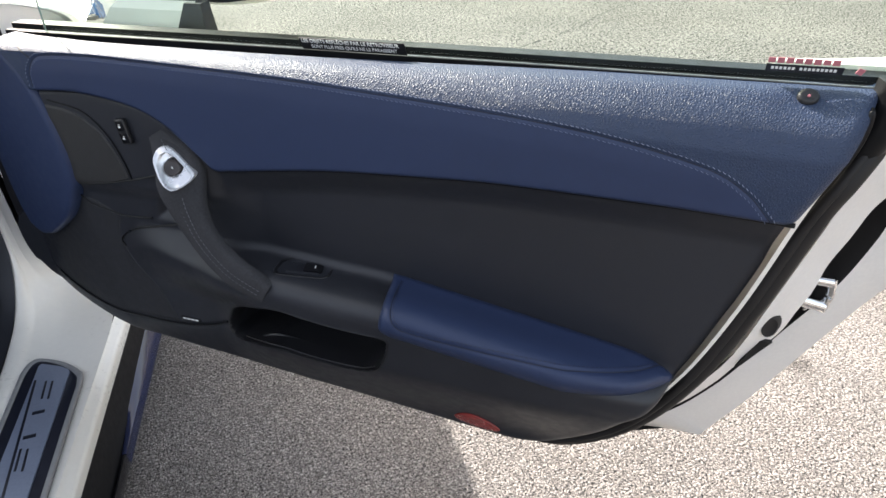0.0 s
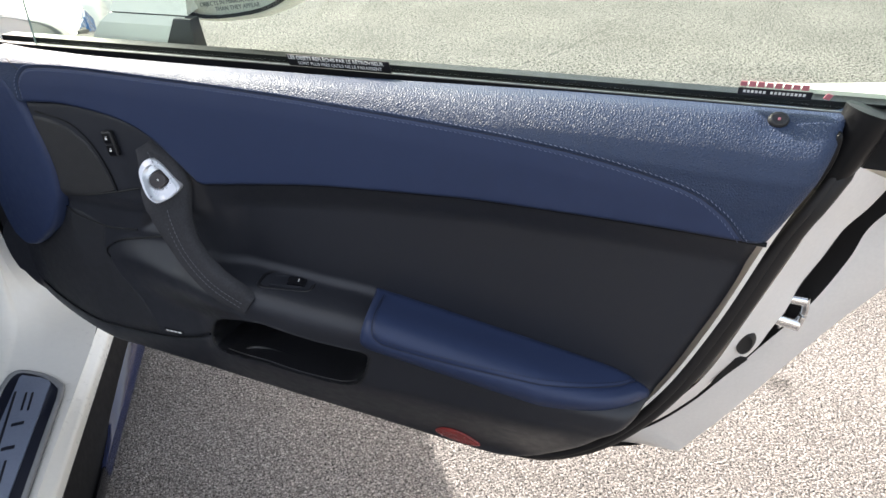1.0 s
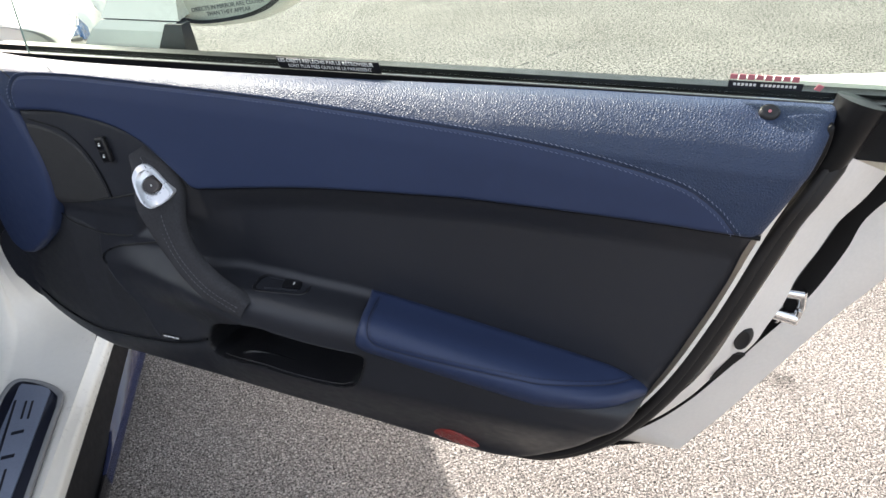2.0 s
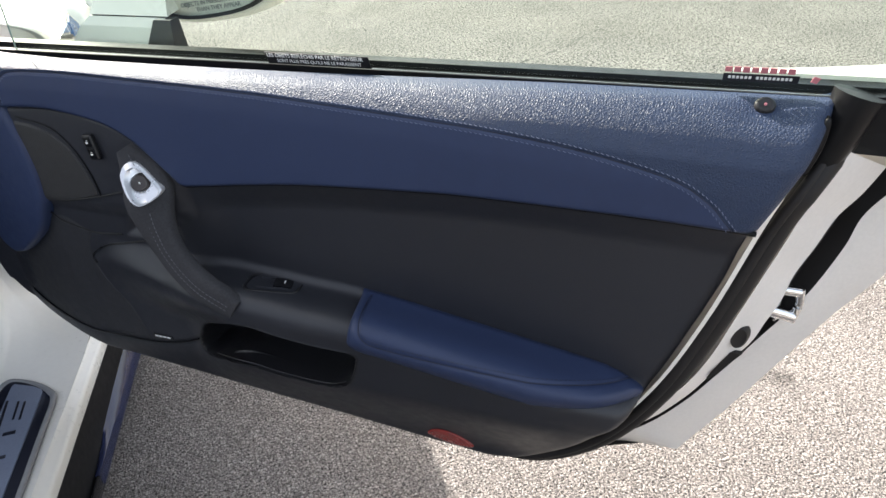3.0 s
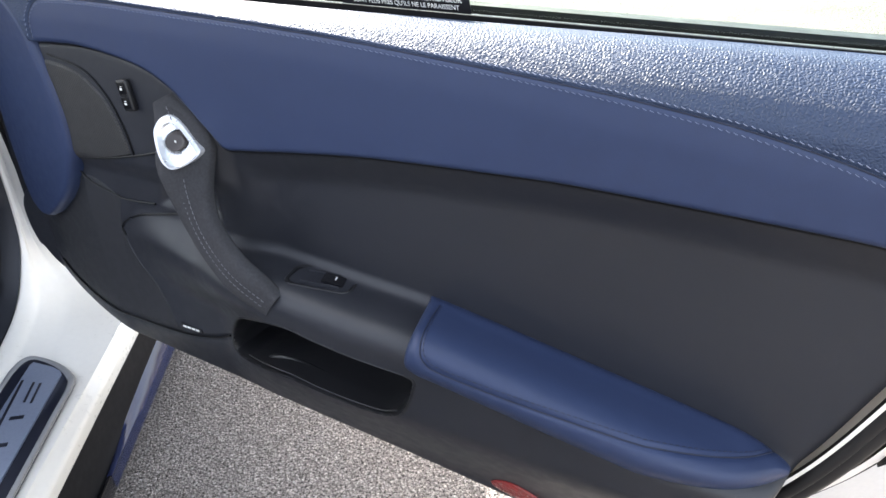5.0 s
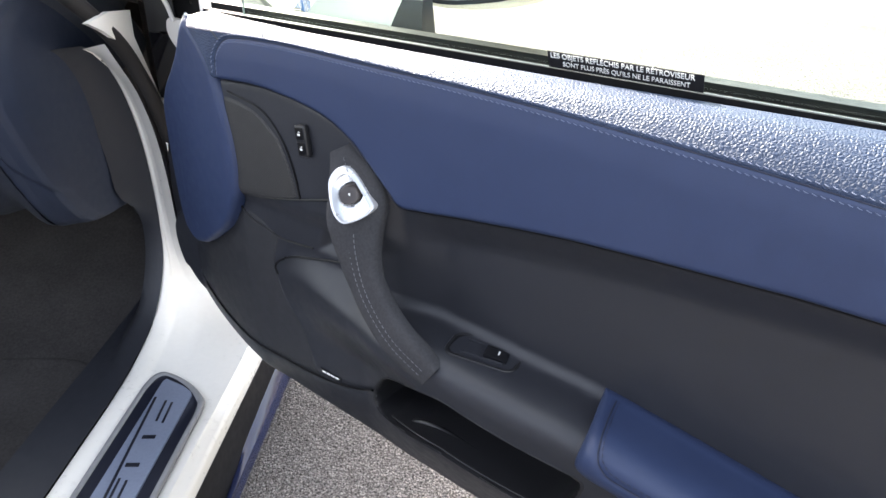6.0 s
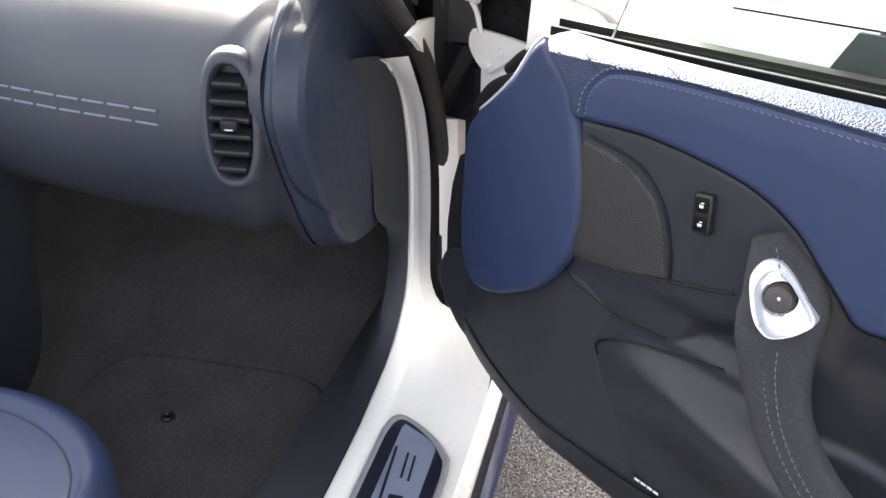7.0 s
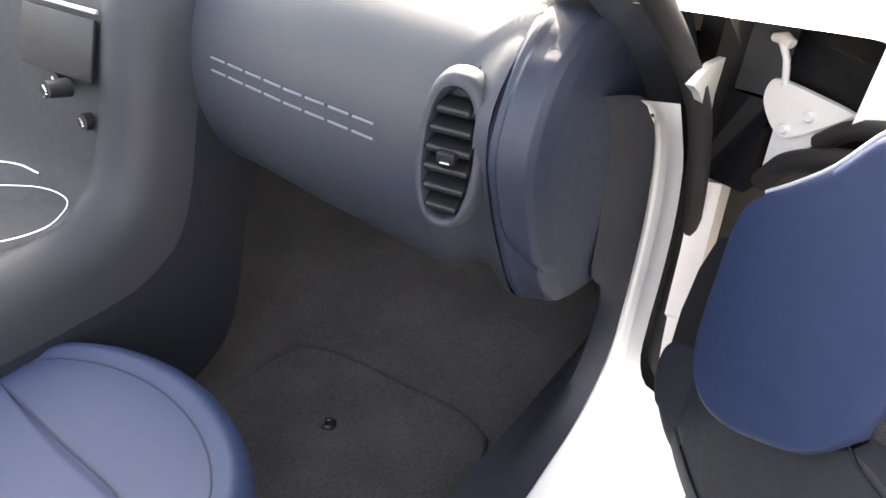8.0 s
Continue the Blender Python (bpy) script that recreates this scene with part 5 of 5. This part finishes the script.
link("hinge_seal", v, f, RUBBER, door, "black rubber seal at the hinge corner")
v, f = tube(spline([(-0.068, 0.134, 0.808), (-0.073, 0.130, 0.832), (-0.082, 0.128, 0.846)], 12), 0.0036, 8)
link("bracket_arm", v, f, SATIN, door)
v, f = tube([(-0.096, 0.13, 0.848), (-0.083, 0.13, 0.850), (-0.072, 0.13, 0.847)], [0.004, 0.0065, 0.005], 10)
link("bracket_arm", v, f, SATIN, door)

# mirror outside the door
def ring_pts(cu, cz, ru, rz, depth, n=40, e=0.75, droop=0.0):
    out = []
    for a in np.linspace(0, 2 * math.pi, n, endpoint=False):
        c = math.copysign(abs(math.cos(a)) ** e, math.cos(a))
        s = math.copysign(abs(math.sin(a)) ** e, math.sin(a))
        out.append((cu + ru * c, depth, cz + rz * s + droop * c))
    return out


mirror = thing("door_mirror", "white door mirror with black rimmed glass", "car mirror", DOOR @ Matrix.Translation((0.030, 0, 0)))
MU, MZ = 0.40, 0.947
secs = [ring_pts(MU, MZ, 0.125 * s, 0.075 * s2, dd, droop=0.018) for s, s2, dd in ((0.96, 0.95, 0.196), (1.0, 1.0, 0.20), (1.03, 1.05, 0.215), (1.02, 1.05, 0.25), (0.9, 0.95, 0.29), (0.6, 0.7, 0.32), (0.1, 0.1, 0.33))]
link("housing", *loft(secs), WHITE, mirror, "glossy white mirror housing")
secs = [ring_pts(MU, MZ, 0.118 * s, 0.070 * s, dd, droop=0.018) for s, dd in ((1.0, 0.192), (1.0, 0.199), (0.93, 0.199), (0.93, 0.193))]
link("rim", *loft(secs + secs[:1], caps=False), RUBBER, mirror)
secs = [ring_pts(MU, MZ, 0.110 * s, 0.065 * s, dd, droop=0.018) for s, dd in ((1.0, 0.198), (1.0, 0.1965), (0.01, 0.1965))]
link("mirror_glass", *loft(secs), MIRROR, mirror)
writing("mirror_text", "OBJECTS IN MIRROR ARE CLOSER\nTHAN THEY APPEAR", 0.0085, Matrix.Translation((0.405, 0.1955, 0.895)) @ Matrix.Rotation(radians(90), 4, "X") @ Matrix.Rotation(radians(8), 4, "Z"), THREAD_DARK, mirror)
secs = [[(lft, yy, zz), (rgt, yy, zz), (rgt - 0.055, 0.23, zz), (lft + 0.01, 0.23, zz)] for lft, rgt, yy, zz in ((0.180, 0.335, 0.128, 0.80), (0.184, 0.338, 0.131, 0.845), (0.204, 0.347, 0.137, 0.872), (0.218, 0.352, 0.144, 0.884))]
link("foot", *loft(secs), WHITE, mirror, "white mirror foot", smooth=False)
secs = [[(0.221, 0.147, zz), (0.350, 0.147, zz), (0.30, 0.225, zz), (0.23, 0.225, zz)] for zz in (0.883, 0.8865)]
link("foot_joint", *loft(secs), ROCKER, mirror, smooth=False)
secs = [[(lft, yy, zz), (rgt, yy, zz), (rgt - 0.04, 0.25, zz), (lft + 0.01, 0.25, zz)] for lft, rgt, yy, zz in ((0.218, 0.356, 0.145, 0.886), (0.222, 0.345, 0.162, 0.91), (0.232, 0.335, 0.182, 0.94), (0.26, 0.33, 0.20, 0.955))]
link("neck", *loft(secs), WHITE, mirror, "white neck under the mirror housing", smooth=False)
v, f = loft([[(0.322, 0.125, 0.84), (0.374, 0.125, 0.84), (0.368, 0.16, 0.84), (0.322, 0.16, 0.84)], [(0.338, 0.136, 0.883), (0.366, 0.136, 0.883), (0.362, 0.16, 0.883), (0.338, 0.16, 0.883)]])
link("foot_gasket", v, f, PLASTIC, mirror, smooth=False)

# badge on the fender, as plain shapes
def on_fender(pts, proud):
    """An outline in (y, z) on the fender's shoulder."""
    return [(-0.180 - 0.015 * float(np.clip((z - 0.79) / 0.056, 0, 1)) ** 2 + proud, y, z) for y, z in pts]


def badge_piece(name, pts, proud, material, parent, label=""):
    return link(name, *loft([on_fender(pts, -0.004), on_fender(pts, proud)]), material, parent, label, smooth=False)


fb = badge_piece("fender_badge", [(1.25, 0.832), (1.40, 0.800), (1.43, 0.822), (1.405, 0.848), (1.37, 0.842), (1.33, 0.838)], 0.003, CHROME, body, "small blue and chrome fender badge")
badge_piece("mark", [(1.345, 0.816), (1.40, 0.804), (1.424, 0.822), (1.403, 0.843), (1.37, 0.836)], 0.0045, BADGEBLUE, fb)
badge_piece("mark", [(1.26, 0.8305), (1.335, 0.816), (1.34, 0.821), (1.265, 0.834)], 0.0045, PLASTIC, fb)
badge_piece("mark", [(1.285, 0.834), (1.34, 0.825), (1.355, 0.836), (1.32, 0.836)], 0.0045, BADGEBLUE, fb)

# ---------------------------------------------------------------- cabin
link("cabin_floor", [(-1.9, -0.9, 0.10), (-0.555, -0.9, 0.10), (-0.5, 0.9, 0.12), (-0.5, 1.3, 0.145), (-0.5, 1.6, 0.26), (-0.5, 1.85, 0.5), (-1.9, -0.9, 0.10), (-1.9, 0.9, 0.12), (-1.9, 1.3, 0.145), (-1.9, 1.6, 0.26), (-1.9, 1.85, 0.5)], [(0, 1, 2, 7), (7, 2, 3, 8), (8, 3, 4, 9), (9, 4, 5, 10)], CARPET, body, "charcoal carpet of the footwell")
mat_pts = rounded_outline([(-0.62, 0.7), (-0.60, 1.0), (-0.61, 1.26), (-0.66, 1.32), (-0.80, 1.325), (-0.98, 1.32), (-1.04, 1.27), (-1.05, 1.0), (-1.04, 0.7)], 60)
def floor_z(y):
    return float(np.interp(y, [-0.9, 0.9, 1.3, 1.6], [0.10, 0.12, 0.145, 0.26]))


secs = [[(c[0], c[1], floor_z(c[1]) + h_) for c in (mat_pts.mean(0) + (q - mat_pts.mean(0)) * s for q in mat_pts)] for s, h_ in ((1.0, 0.0), (1.0, 0.007), (0.985, 0.010), (0.97, 0.009))]
fmat = link("floor_mat", *loft(secs), CARPET)
tagged(fmat, "charcoal carpet mat on the cabin floor", "floor mat")
secs = [[(-0.859 + r * math.cos(a), 1.185 + r * math.sin(a), floor_z(1.185) + h_) for a in np.linspace(0, 2 * math.pi, 20, endpoint=False)] for r, h_ in ((0.012, 0.008), (0.012, 0.014), (0.008, 0.016), (0.006, 0.013), (0.001, 0.013))]
link("fastener", *loft(secs), PLASTIC, fmat, "round black fastener")
# kick panel and firewall
jam = sill_grid()[1][40:]


def trim_shift(p, dx, dlow, dhigh):
    k = float(smooth01((p[2] - 0.40) / 0.12))
    return p + np.array((dx, dlow * (1 - k) + dhigh * k, 0.004))


secs = [[trim_shift(p, *o_) for p in jam] for o_ in ((0.0, 0.0, 0.0), (-0.006, 0.0, -0.002), (-0.022, 0.002, -0.016), (-0.036, 0.01, -0.04), (-0.044, 0.05, -0.06), (-0.052, 0.16, -0.04), (-0.056, 0.40, 0.3))]
link("doorway_trim", *loft(secs, closed=False), BLACK, body, "smooth dark trim inside the doorway")
link("firewall", [(-1.9, 1.8, 0.2), (-0.5, 1.8, 0.2), (-0.5, 1.8, 0.85), (-1.9, 1.8, 0.85)], [(0, 1, 2, 3)], CARPET, body)

# dashboard
dash = thing("dashboard", "dark blue-grey dashboard with an end vent", "dashboard")


def dash_y(x):
    return float(np.interp(x, [-1.3, -1.06, -0.88, -0.74, -0.61, -0.55], [1.20, 1.185, 1.150, 1.130, 1.105, 1.11]))


def end_profile(x, k):
    y = 1.105 + 0.015 * k
    pts = [(x, 1.72, 0.81), (x, y + 0.16, 0.862 - 0.004 * k), (x, y + 0.07, 0.84), (x, y + 0.01, 0.79), (x, y, 0.74), (x, y + 0.02, 0.68), (x, y + 0.05, 0.62), (x, y + 0.085, 0.56), (x, y + 0.125, 0.505), (x, y + 0.17, 0.485), (x, y + 0.3, 0.48)]
    if k > 1.1:
        pts = [(p[0], p[1] + 0.022 * (k - 1.1), p[2] - 0.004 * (k - 1.1)) for p in pts]
    return spline(pts, 60)


secs = []
for x in np.concatenate([np.linspace(-1.9, -0.67, 40), np.linspace(-0.665, -0.590, 16)]):
    y = dash_y(max(x, -1.3))
    pts = [(x, 1.72, 0.82), (x, 1.5, 0.85), (x, y + 0.20, 0.866), (x, y + 0.11, 0.852), (x, y + 0.045, 0.815), (x, y + 0.014, 0.765), (x, y, 0.715), (x, y - 0.002, 0.665), (x, y + 0.012, 0.615), (x, y + 0.045, 0.565), (x, y + 0.10, 0.525), (x, y + 0.20, 0.50), (x, y + 0.45, 0.48)]
    k = float(smooth01((x + 0.665) / 0.07))
    secs.append(spline(pts, 60) * (1 - k) + end_profile(x, 0.0) * k)
verts, faces = loft(secs, closed=False)
va = np.array([tuple(p) for p in verts])
mid_ = np.array([va[list(q)].mean(0) for q in faces])
# the end vent sits in an opening
keep = (((mid_[:, 0] + 0.630) / 0.029) ** 2 + ((mid_[:, 2] - 0.725) / 0.074) ** 2 > 1) | (mid_[:, 1] > 1.25)
link("dash_pad", verts, [q for q, k in zip(faces, keep) if k], DASH, dash, "smooth dark upper and lower dash skin")
# end panel of the dash, behind a fine groove
ends = np.array([(-0.592, 0.0, -0.004), (-0.589, 0.0, -0.003), (-0.586, 0.0, 0.001), (-0.581, 0.2, 0.003), (-0.574, 0.5, 0.003), (-0.564, 0.8, 0.003), (-0.552, 1.05, 0.003), (-0.544, 1.3, 0.003), (-0.537, 1.9, 0.002), (-0.531, 3.2, 0.0), (-0.526, 5.0, 0.0), (-0.521, 7.2, 0.0), (-0.515, 10.0, 0.0)])
PAD_END = [(-0.580, 0.83), (-0.580, 0.66), (-0.578, 0.63), (-0.566, 0.606), (-0.545, 0.575), (-0.527, 0.553), (-0.519, 0.551), (-0.49, 0.57), (-0.49, 0.83)]
secs = []
for x in np.concatenate([np.linspace(-0.592, -0.574, 20), np.linspace(-0.573, -0.530, 44), np.linspace(-0.529, -0.515, 20)]):
    k, off = np.interp(x, ends[:, 0], ends[:, 1]), np.interp(x, ends[:, 0], ends[:, 2])
    line = spline(end_profile(x, k)[::4], 120)
    # the padded field stands a little proud of its border
    proud = 0.007 * smooth01((inside(PAD_END, line[:, 0], line[:, 2]) + 0.001) / 0.006)
    secs.append(line - np.stack([0 * proud, off + proud, 0 * proud], 1))
link("dash_end", *loft(secs, closed=False), mat("dash_end_leather", (0.024, 0.031, 0.052), 0.5, vary=0.07, grain=700, bump=0.12, spec=0.45), dash, "navy padded end panel of the dash")

# end vent: rim, slats, thumb tab
vent = thing("air_vent", "dark oval dash vent with six slats", "air vent", Matrix.Translation((-0.630, 1.106, 0.725)) @ Matrix.Rotation(radians(-6), 4, "X") @ Matrix.Rotation(radians(8), 4, "Z"))


def vring(ru, rz, dd, n=48, top=0.0):
    """An upright oval; top: how far its upper end is drawn out."""
    out = []
    for a in np.linspace(0, 2 * math.pi, n, endpoint=False):
        c = math.copysign(abs(math.cos(a)) ** 0.8, math.cos(a))
        s = math.copysign(abs(math.sin(a)) ** 0.85, math.sin(a))
        out.append((ru * c, dd - (0.004 if s > 0.6 else 0.0) * (s - 0.6), rz * s + (top * s if s > 0 else 0)))
    return out


secs = [vring(0.040, 0.082, 0.02, top=0.004), vring(0.037, 0.080, 0.004, top=0.004), vring(0.034, 0.077, -0.003, top=0.003), vring(0.030, 0.073, -0.005, top=0.002), vring(0.027, 0.070, -0.0045), vring(0.0245, 0.067, 0.000), vring(0.0235, 0.065, 0.008), vring(0.0235, 0.064, 0.024), vring(0.002, 0.004, 0.026)]
link("rim", *loft(secs), DASH, vent, "raised dark vent collar")
for k in range(6):
    zc = -0.050 + 0.0198 * k
    half = 0.0240 * math.sqrt(max(0.1, 1 - (zc / 0.071) ** 2))
    part("slat", box_bm((half * 2, 0.024, 0.0075), 0.003, (0, 0.004, zc), Matrix.Rotation(radians(24), 4, "X"), 3), PLASTIC, vent)
part("tab", box_bm((0.020, 0.013, 0.013), 0.003, (0.001, -0.007, 0.001), Matrix.Rotation(radians(18), 4, "X")), PLASTIC, vent)
part("tab_mark", box_bm((0.010, 0.002, 0.0012), 0.0004, (0.001, -0.0135, -0.004)), PRINT, vent)

# embossed word on the dash as plain bars: two a letter
x0, x1 = -1.046, -0.738


def dash_mark(a, b, dz, tall=0.0030, lean=0.0):
    xa, xb = x0 + (x1 - x0) * a, x0 + (x1 - x0) * b
    xm = (xa + xb) / 2
    turn = math.atan2(dash_y(xb) - dash_y(xa), xb - xa)
    part("mark", box_bm((max(xb - xa, 0.003), 0.0022, tall), 0.0005, (xm, dash_y(xm) - 0.0012 + 0.06 * dz, 0.7145 + dz), Matrix.Rotation(turn, 4, "Z") @ Matrix.Rotation(lean, 4, "Y")), MARK, dash)


for k in range(8):
    for dz in (-0.0085, 0.0085):
        dash_mark(k * 0.1265 + 0.006, k * 0.1265 + 0.112, dz, 0.0026)

# centre stack and console
console = thing("center_console", "dark grey centre stack and console", "car console")
line = spline([(1.20, 0.86), (1.135, 0.80), (1.11, 0.72), (1.085, 0.62), (1.05, 0.545), (0.985, 0.505), (0.91, 0.495), (0.7, 0.495), (0.2, 0.51)], 60)
secs = []
for y, zz in line:
    k = 0.03
    secs.append([(-1.085, y + 0.07, zz - 0.09), (-1.098, y + 0.03, zz - 0.045), (-1.118, y + 0.006, zz - 0.016), (-1.138, y - 0.002, zz - 0.002), (-1.156, y - 0.003, zz + 0.002), (-1.174, y, zz), (-1.183, y + 0.007, zz - 0.004), (-1.50, y + 0.007, zz - 0.004)])
link("stack_panel", *loft(secs, closed=False), BLACK, console, "dark stack with a raised border")
secs = [[(-1.085, y + 0.07, zz - 0.09), (-1.090, y + 0.14, max(0.1, zz - 0.32))] for y, zz in line]
link("console_side", *loft(secs, closed=False), BLACK, console)


def ring_bar(pts, r, material, name, label="", parent=None):
    v, f = tube(spline(pts, 60), r, 8)
    return link(name, v, f, material, parent or console, label)


ring_bar([(-1.28, 0.86, 0.497), (-1.20, 0.92, 0.500), (-1.168, 0.97, 0.508), (-1.163, 1.00, 0.520), (-1.18, 1.022, 0.530), (-1.24, 1.02, 0.53), (-1.32, 0.985, 0.522)], 0.0015, CHROME, "chrome_ring", "thin chrome ring round the shifter plate")
ring_bar([(-1.25, 1.03, 0.545), (-1.30, 1.02, 0.55), (-1.40, 0.98, 0.54)], 0.002, CHROME, "chrome_line")
for kx, ky, kz in ((-1.205, 1.094, 0.615), (-1.215, 1.06, 0.667), (-1.26, 1.10, 0.66)):
    v, f = tube([(kx, ky + 0.02, kz), (kx, ky - 0.012, kz + 0.004)], [0.013, 0.0115], 20)
    kn = link("knob", v, f, PLASTIC, console, "small dark control knob")
    v, f = tube(spline([(kx - 0.006, ky - 0.013, kz - 0.008), (kx + 0.004, ky - 0.014, kz), (kx - 0.002, ky - 0.013, kz + 0.010)], 8), 0.0018, 6)
    link("highlight_rim", v, f, CHROME, kn)
part("screen", box_bm((0.16, 0.006, 0.085), 0.003, (-1.262, 1.105, 0.715), Matrix.Rotation(radians(-16), 4, "X")), PLASTIC, console, "dark control panel")
part("screen_trim", box_bm((0.17, 0.006, 0.006), 0.002, (-1.262, 1.118, 0.766), Matrix.Rotation(radians(-16), 4, "X")), SILVER, console)

# passenger seat: cushion with bolsters and a backrest out of view
seat = thing("passenger_seat", "navy leather car seat with stitched bolsters", "car seat")
SEAT = rounded_outline([(-0.69, 0.30), (-0.685, 0.70), (-0.70, 0.852), (-0.752, 0.928), (-0.845, 0.974), (-0.955, 0.986), (-1.06, 0.960), (-1.112, 0.90), (-1.125, 0.7), (-1.12, 0.30)], 80)
c = np.array((-0.905, 0.55))
secs = []
for s, zz in ((0.93, 0.15), (0.97, 0.24), (1.0, 0.32), (1.0, 0.355), (0.985, 0.378), (0.955, 0.390), (0.925, 0.392), (0.905, 0.387), (0.885, 0.387), (0.80, 0.386), (0.6, 0.375), (0.3, 0.368), (0.02, 0.366)):
    secs.append([(c[0] + (q[0] - c[0]) * s, c[1] + (q[1] - c[1]) * s, zz) for q in SEAT])
link("cushion", *loft(secs), NAVY_FLAT, seat, "navy leather seat cushion")
q = np.array([c + (p - c) * 0.885 for p in SEAT])
v, f = tube([(p[0], p[1], 0.3868) for p in q], 0.0014, 6, closed=True)
link("piping", v, f, THREAD_NAVY, seat)
v, f = tube(spline([(-1.10, 0.838, 0.3855), (-0.95, 0.822, 0.3855), (-0.83, 0.811, 0.3855), (-0.745, 0.785, 0.3855)], 30), 0.0018, 6)
link("seam", v, f, THREAD_NAVY, seat)
link("backrest", *loft([[(c[0] + (q[0] - c[0]) * s, 0.28 - (zz - 0.3) * 0.35 + (q[1] - 0.62) * 0.18, zz) for q in SEAT] for s, zz in ((0.9, 0.3), (1.0, 0.4), (1.0, 0.7), (0.8, 0.95), (0.5, 1.05))]), NAVY_FLAT, seat, "navy leather backrest")
part("seat_rail", box_bm((0.03, 0.6, 0.05), 0.006, (-0.70, 0.55, 0.135)), PLASTIC, seat, "black seat rail")
part("side_bar", box_bm((0.008, 0.25, 0.03), 0.003, (-0.675, 0.78, 0.28)), SILVER, seat)

# windscreen glass
v = []
for t in np.linspace(0, 1, 8):
    for s in np.linspace(0, 1, 8):
        v.append((-0.53 - 1.3 * s + 0.0 * t, 1.62 - 1.0 * t + 0.18 * math.sin(s * math.pi) * (1 - t * 0.5), 0.865 + 0.36 * t))
wind = link("windscreen", v, grid_faces(8, 8), WINDGLASS, body, "clear windscreen")
wind.visible_shadow = False
# tail of the body behind the doorway, closing the car
CX = -1.14
secs = []
for y in np.concatenate([np.linspace(-0.18, -1.2, 22), np.linspace(-1.24, -1.5, 8)]):
    k = max(0.0, (-1.0 - y) / 0.5)
    s = math.sqrt(max(0.05, 1 - 0.5 * k ** 3))
    low = arch(y, 0.14, -0.72)
    drop = 0.10 * k * k
    half = [(-0.23, y, low), (-0.19, y, max(0.45, low + 0.02)), (-0.19, y, max(0.72, low + 0.04)), (-0.27, y, 0.87 - drop), (-0.5, y, 0.92 - drop), (CX, y, 0.95 - drop)]
    half = [(CX + (p[0] - CX) * s, p[1], p[2]) for p in half]
    secs.append(spline(half + [(2 * CX - p[0], p[1], p[2]) for p in half[-2::-1]], 48))
tail = np.array(secs[-1])
secs.append(tail * (1, 1, 0.6) + np.array((0, -0.02, 0.08)))
secs.append(tail * (1, 1, 0.02) + np.array((0, 0.0, 0.2)))
link("rear_body", *loft(secs, closed=False), WHITE, body, "white rear body of the car")
link("rear_bulkhead", [(-0.30, -0.19, 0.12), (2 * CX + 0.30, -0.19, 0.12), (2 * CX + 0.5, -0.19, 0.91), (CX, -0.19, 0.94), (-0.5, -0.19, 0.91)], [(0, 1, 2, 3, 4)], CARPET, body)
# far side of the cabin
link("far_side", [(2 * CX + 0.25, -0.18, 0.12), (2 * CX + 0.25, 1.6, 0.12), (2 * CX + 0.22, 1.6, 0.84), (2 * CX + 0.22, -0.18, 0.86), (2 * CX + 0.30, -0.18, 0.12), (2 * CX + 0.30, 1.6, 0.12), (2 * CX + 0.30, 1.6, 0.84), (2 * CX + 0.30, -0.18, 0.86)], [(0, 1, 2, 3), (4, 5, 6, 7), (3, 2, 6, 7)], WHITE, body, smooth=False)
def wheel(x, y, rad, wide):
    secs = []
    for dx, r in ((-wide / 2, rad * 0.70), (-wide / 2, rad * 0.93), (-wide * 0.4, rad), (wide * 0.4, rad), (wide / 2, rad * 0.93), (wide / 2, rad * 0.70)):
        secs.append([(x + dx, y + r * math.cos(a), rad + r * math.sin(a)) for a in np.linspace(0, 2 * math.pi, 40, endpoint=False)])
    wh = link("wheel", *loft(secs), RUBBER, body, "black tyre on a silver rim")
    secs = []
    for dx, r in ((-wide * 0.42, rad * 0.69), (wide * 0.42, rad * 0.69), (wide * 0.45, rad * 0.6), (wide * 0.3, rad * 0.2)):
        secs.append([(x + dx, y + r * math.cos(a), rad + r * math.sin(a)) for a in np.linspace(0, 2 * math.pi, 40, endpoint=False)])
    link("rim", *loft(secs), SILVER, wh)


for wx, wy in ((-0.34, 1.97), (2 * CX + 0.34, 1.97), (-0.34, -0.72), (2 * CX + 0.34, -0.72)):
    wheel(wx, wy, 0.325, 0.24)
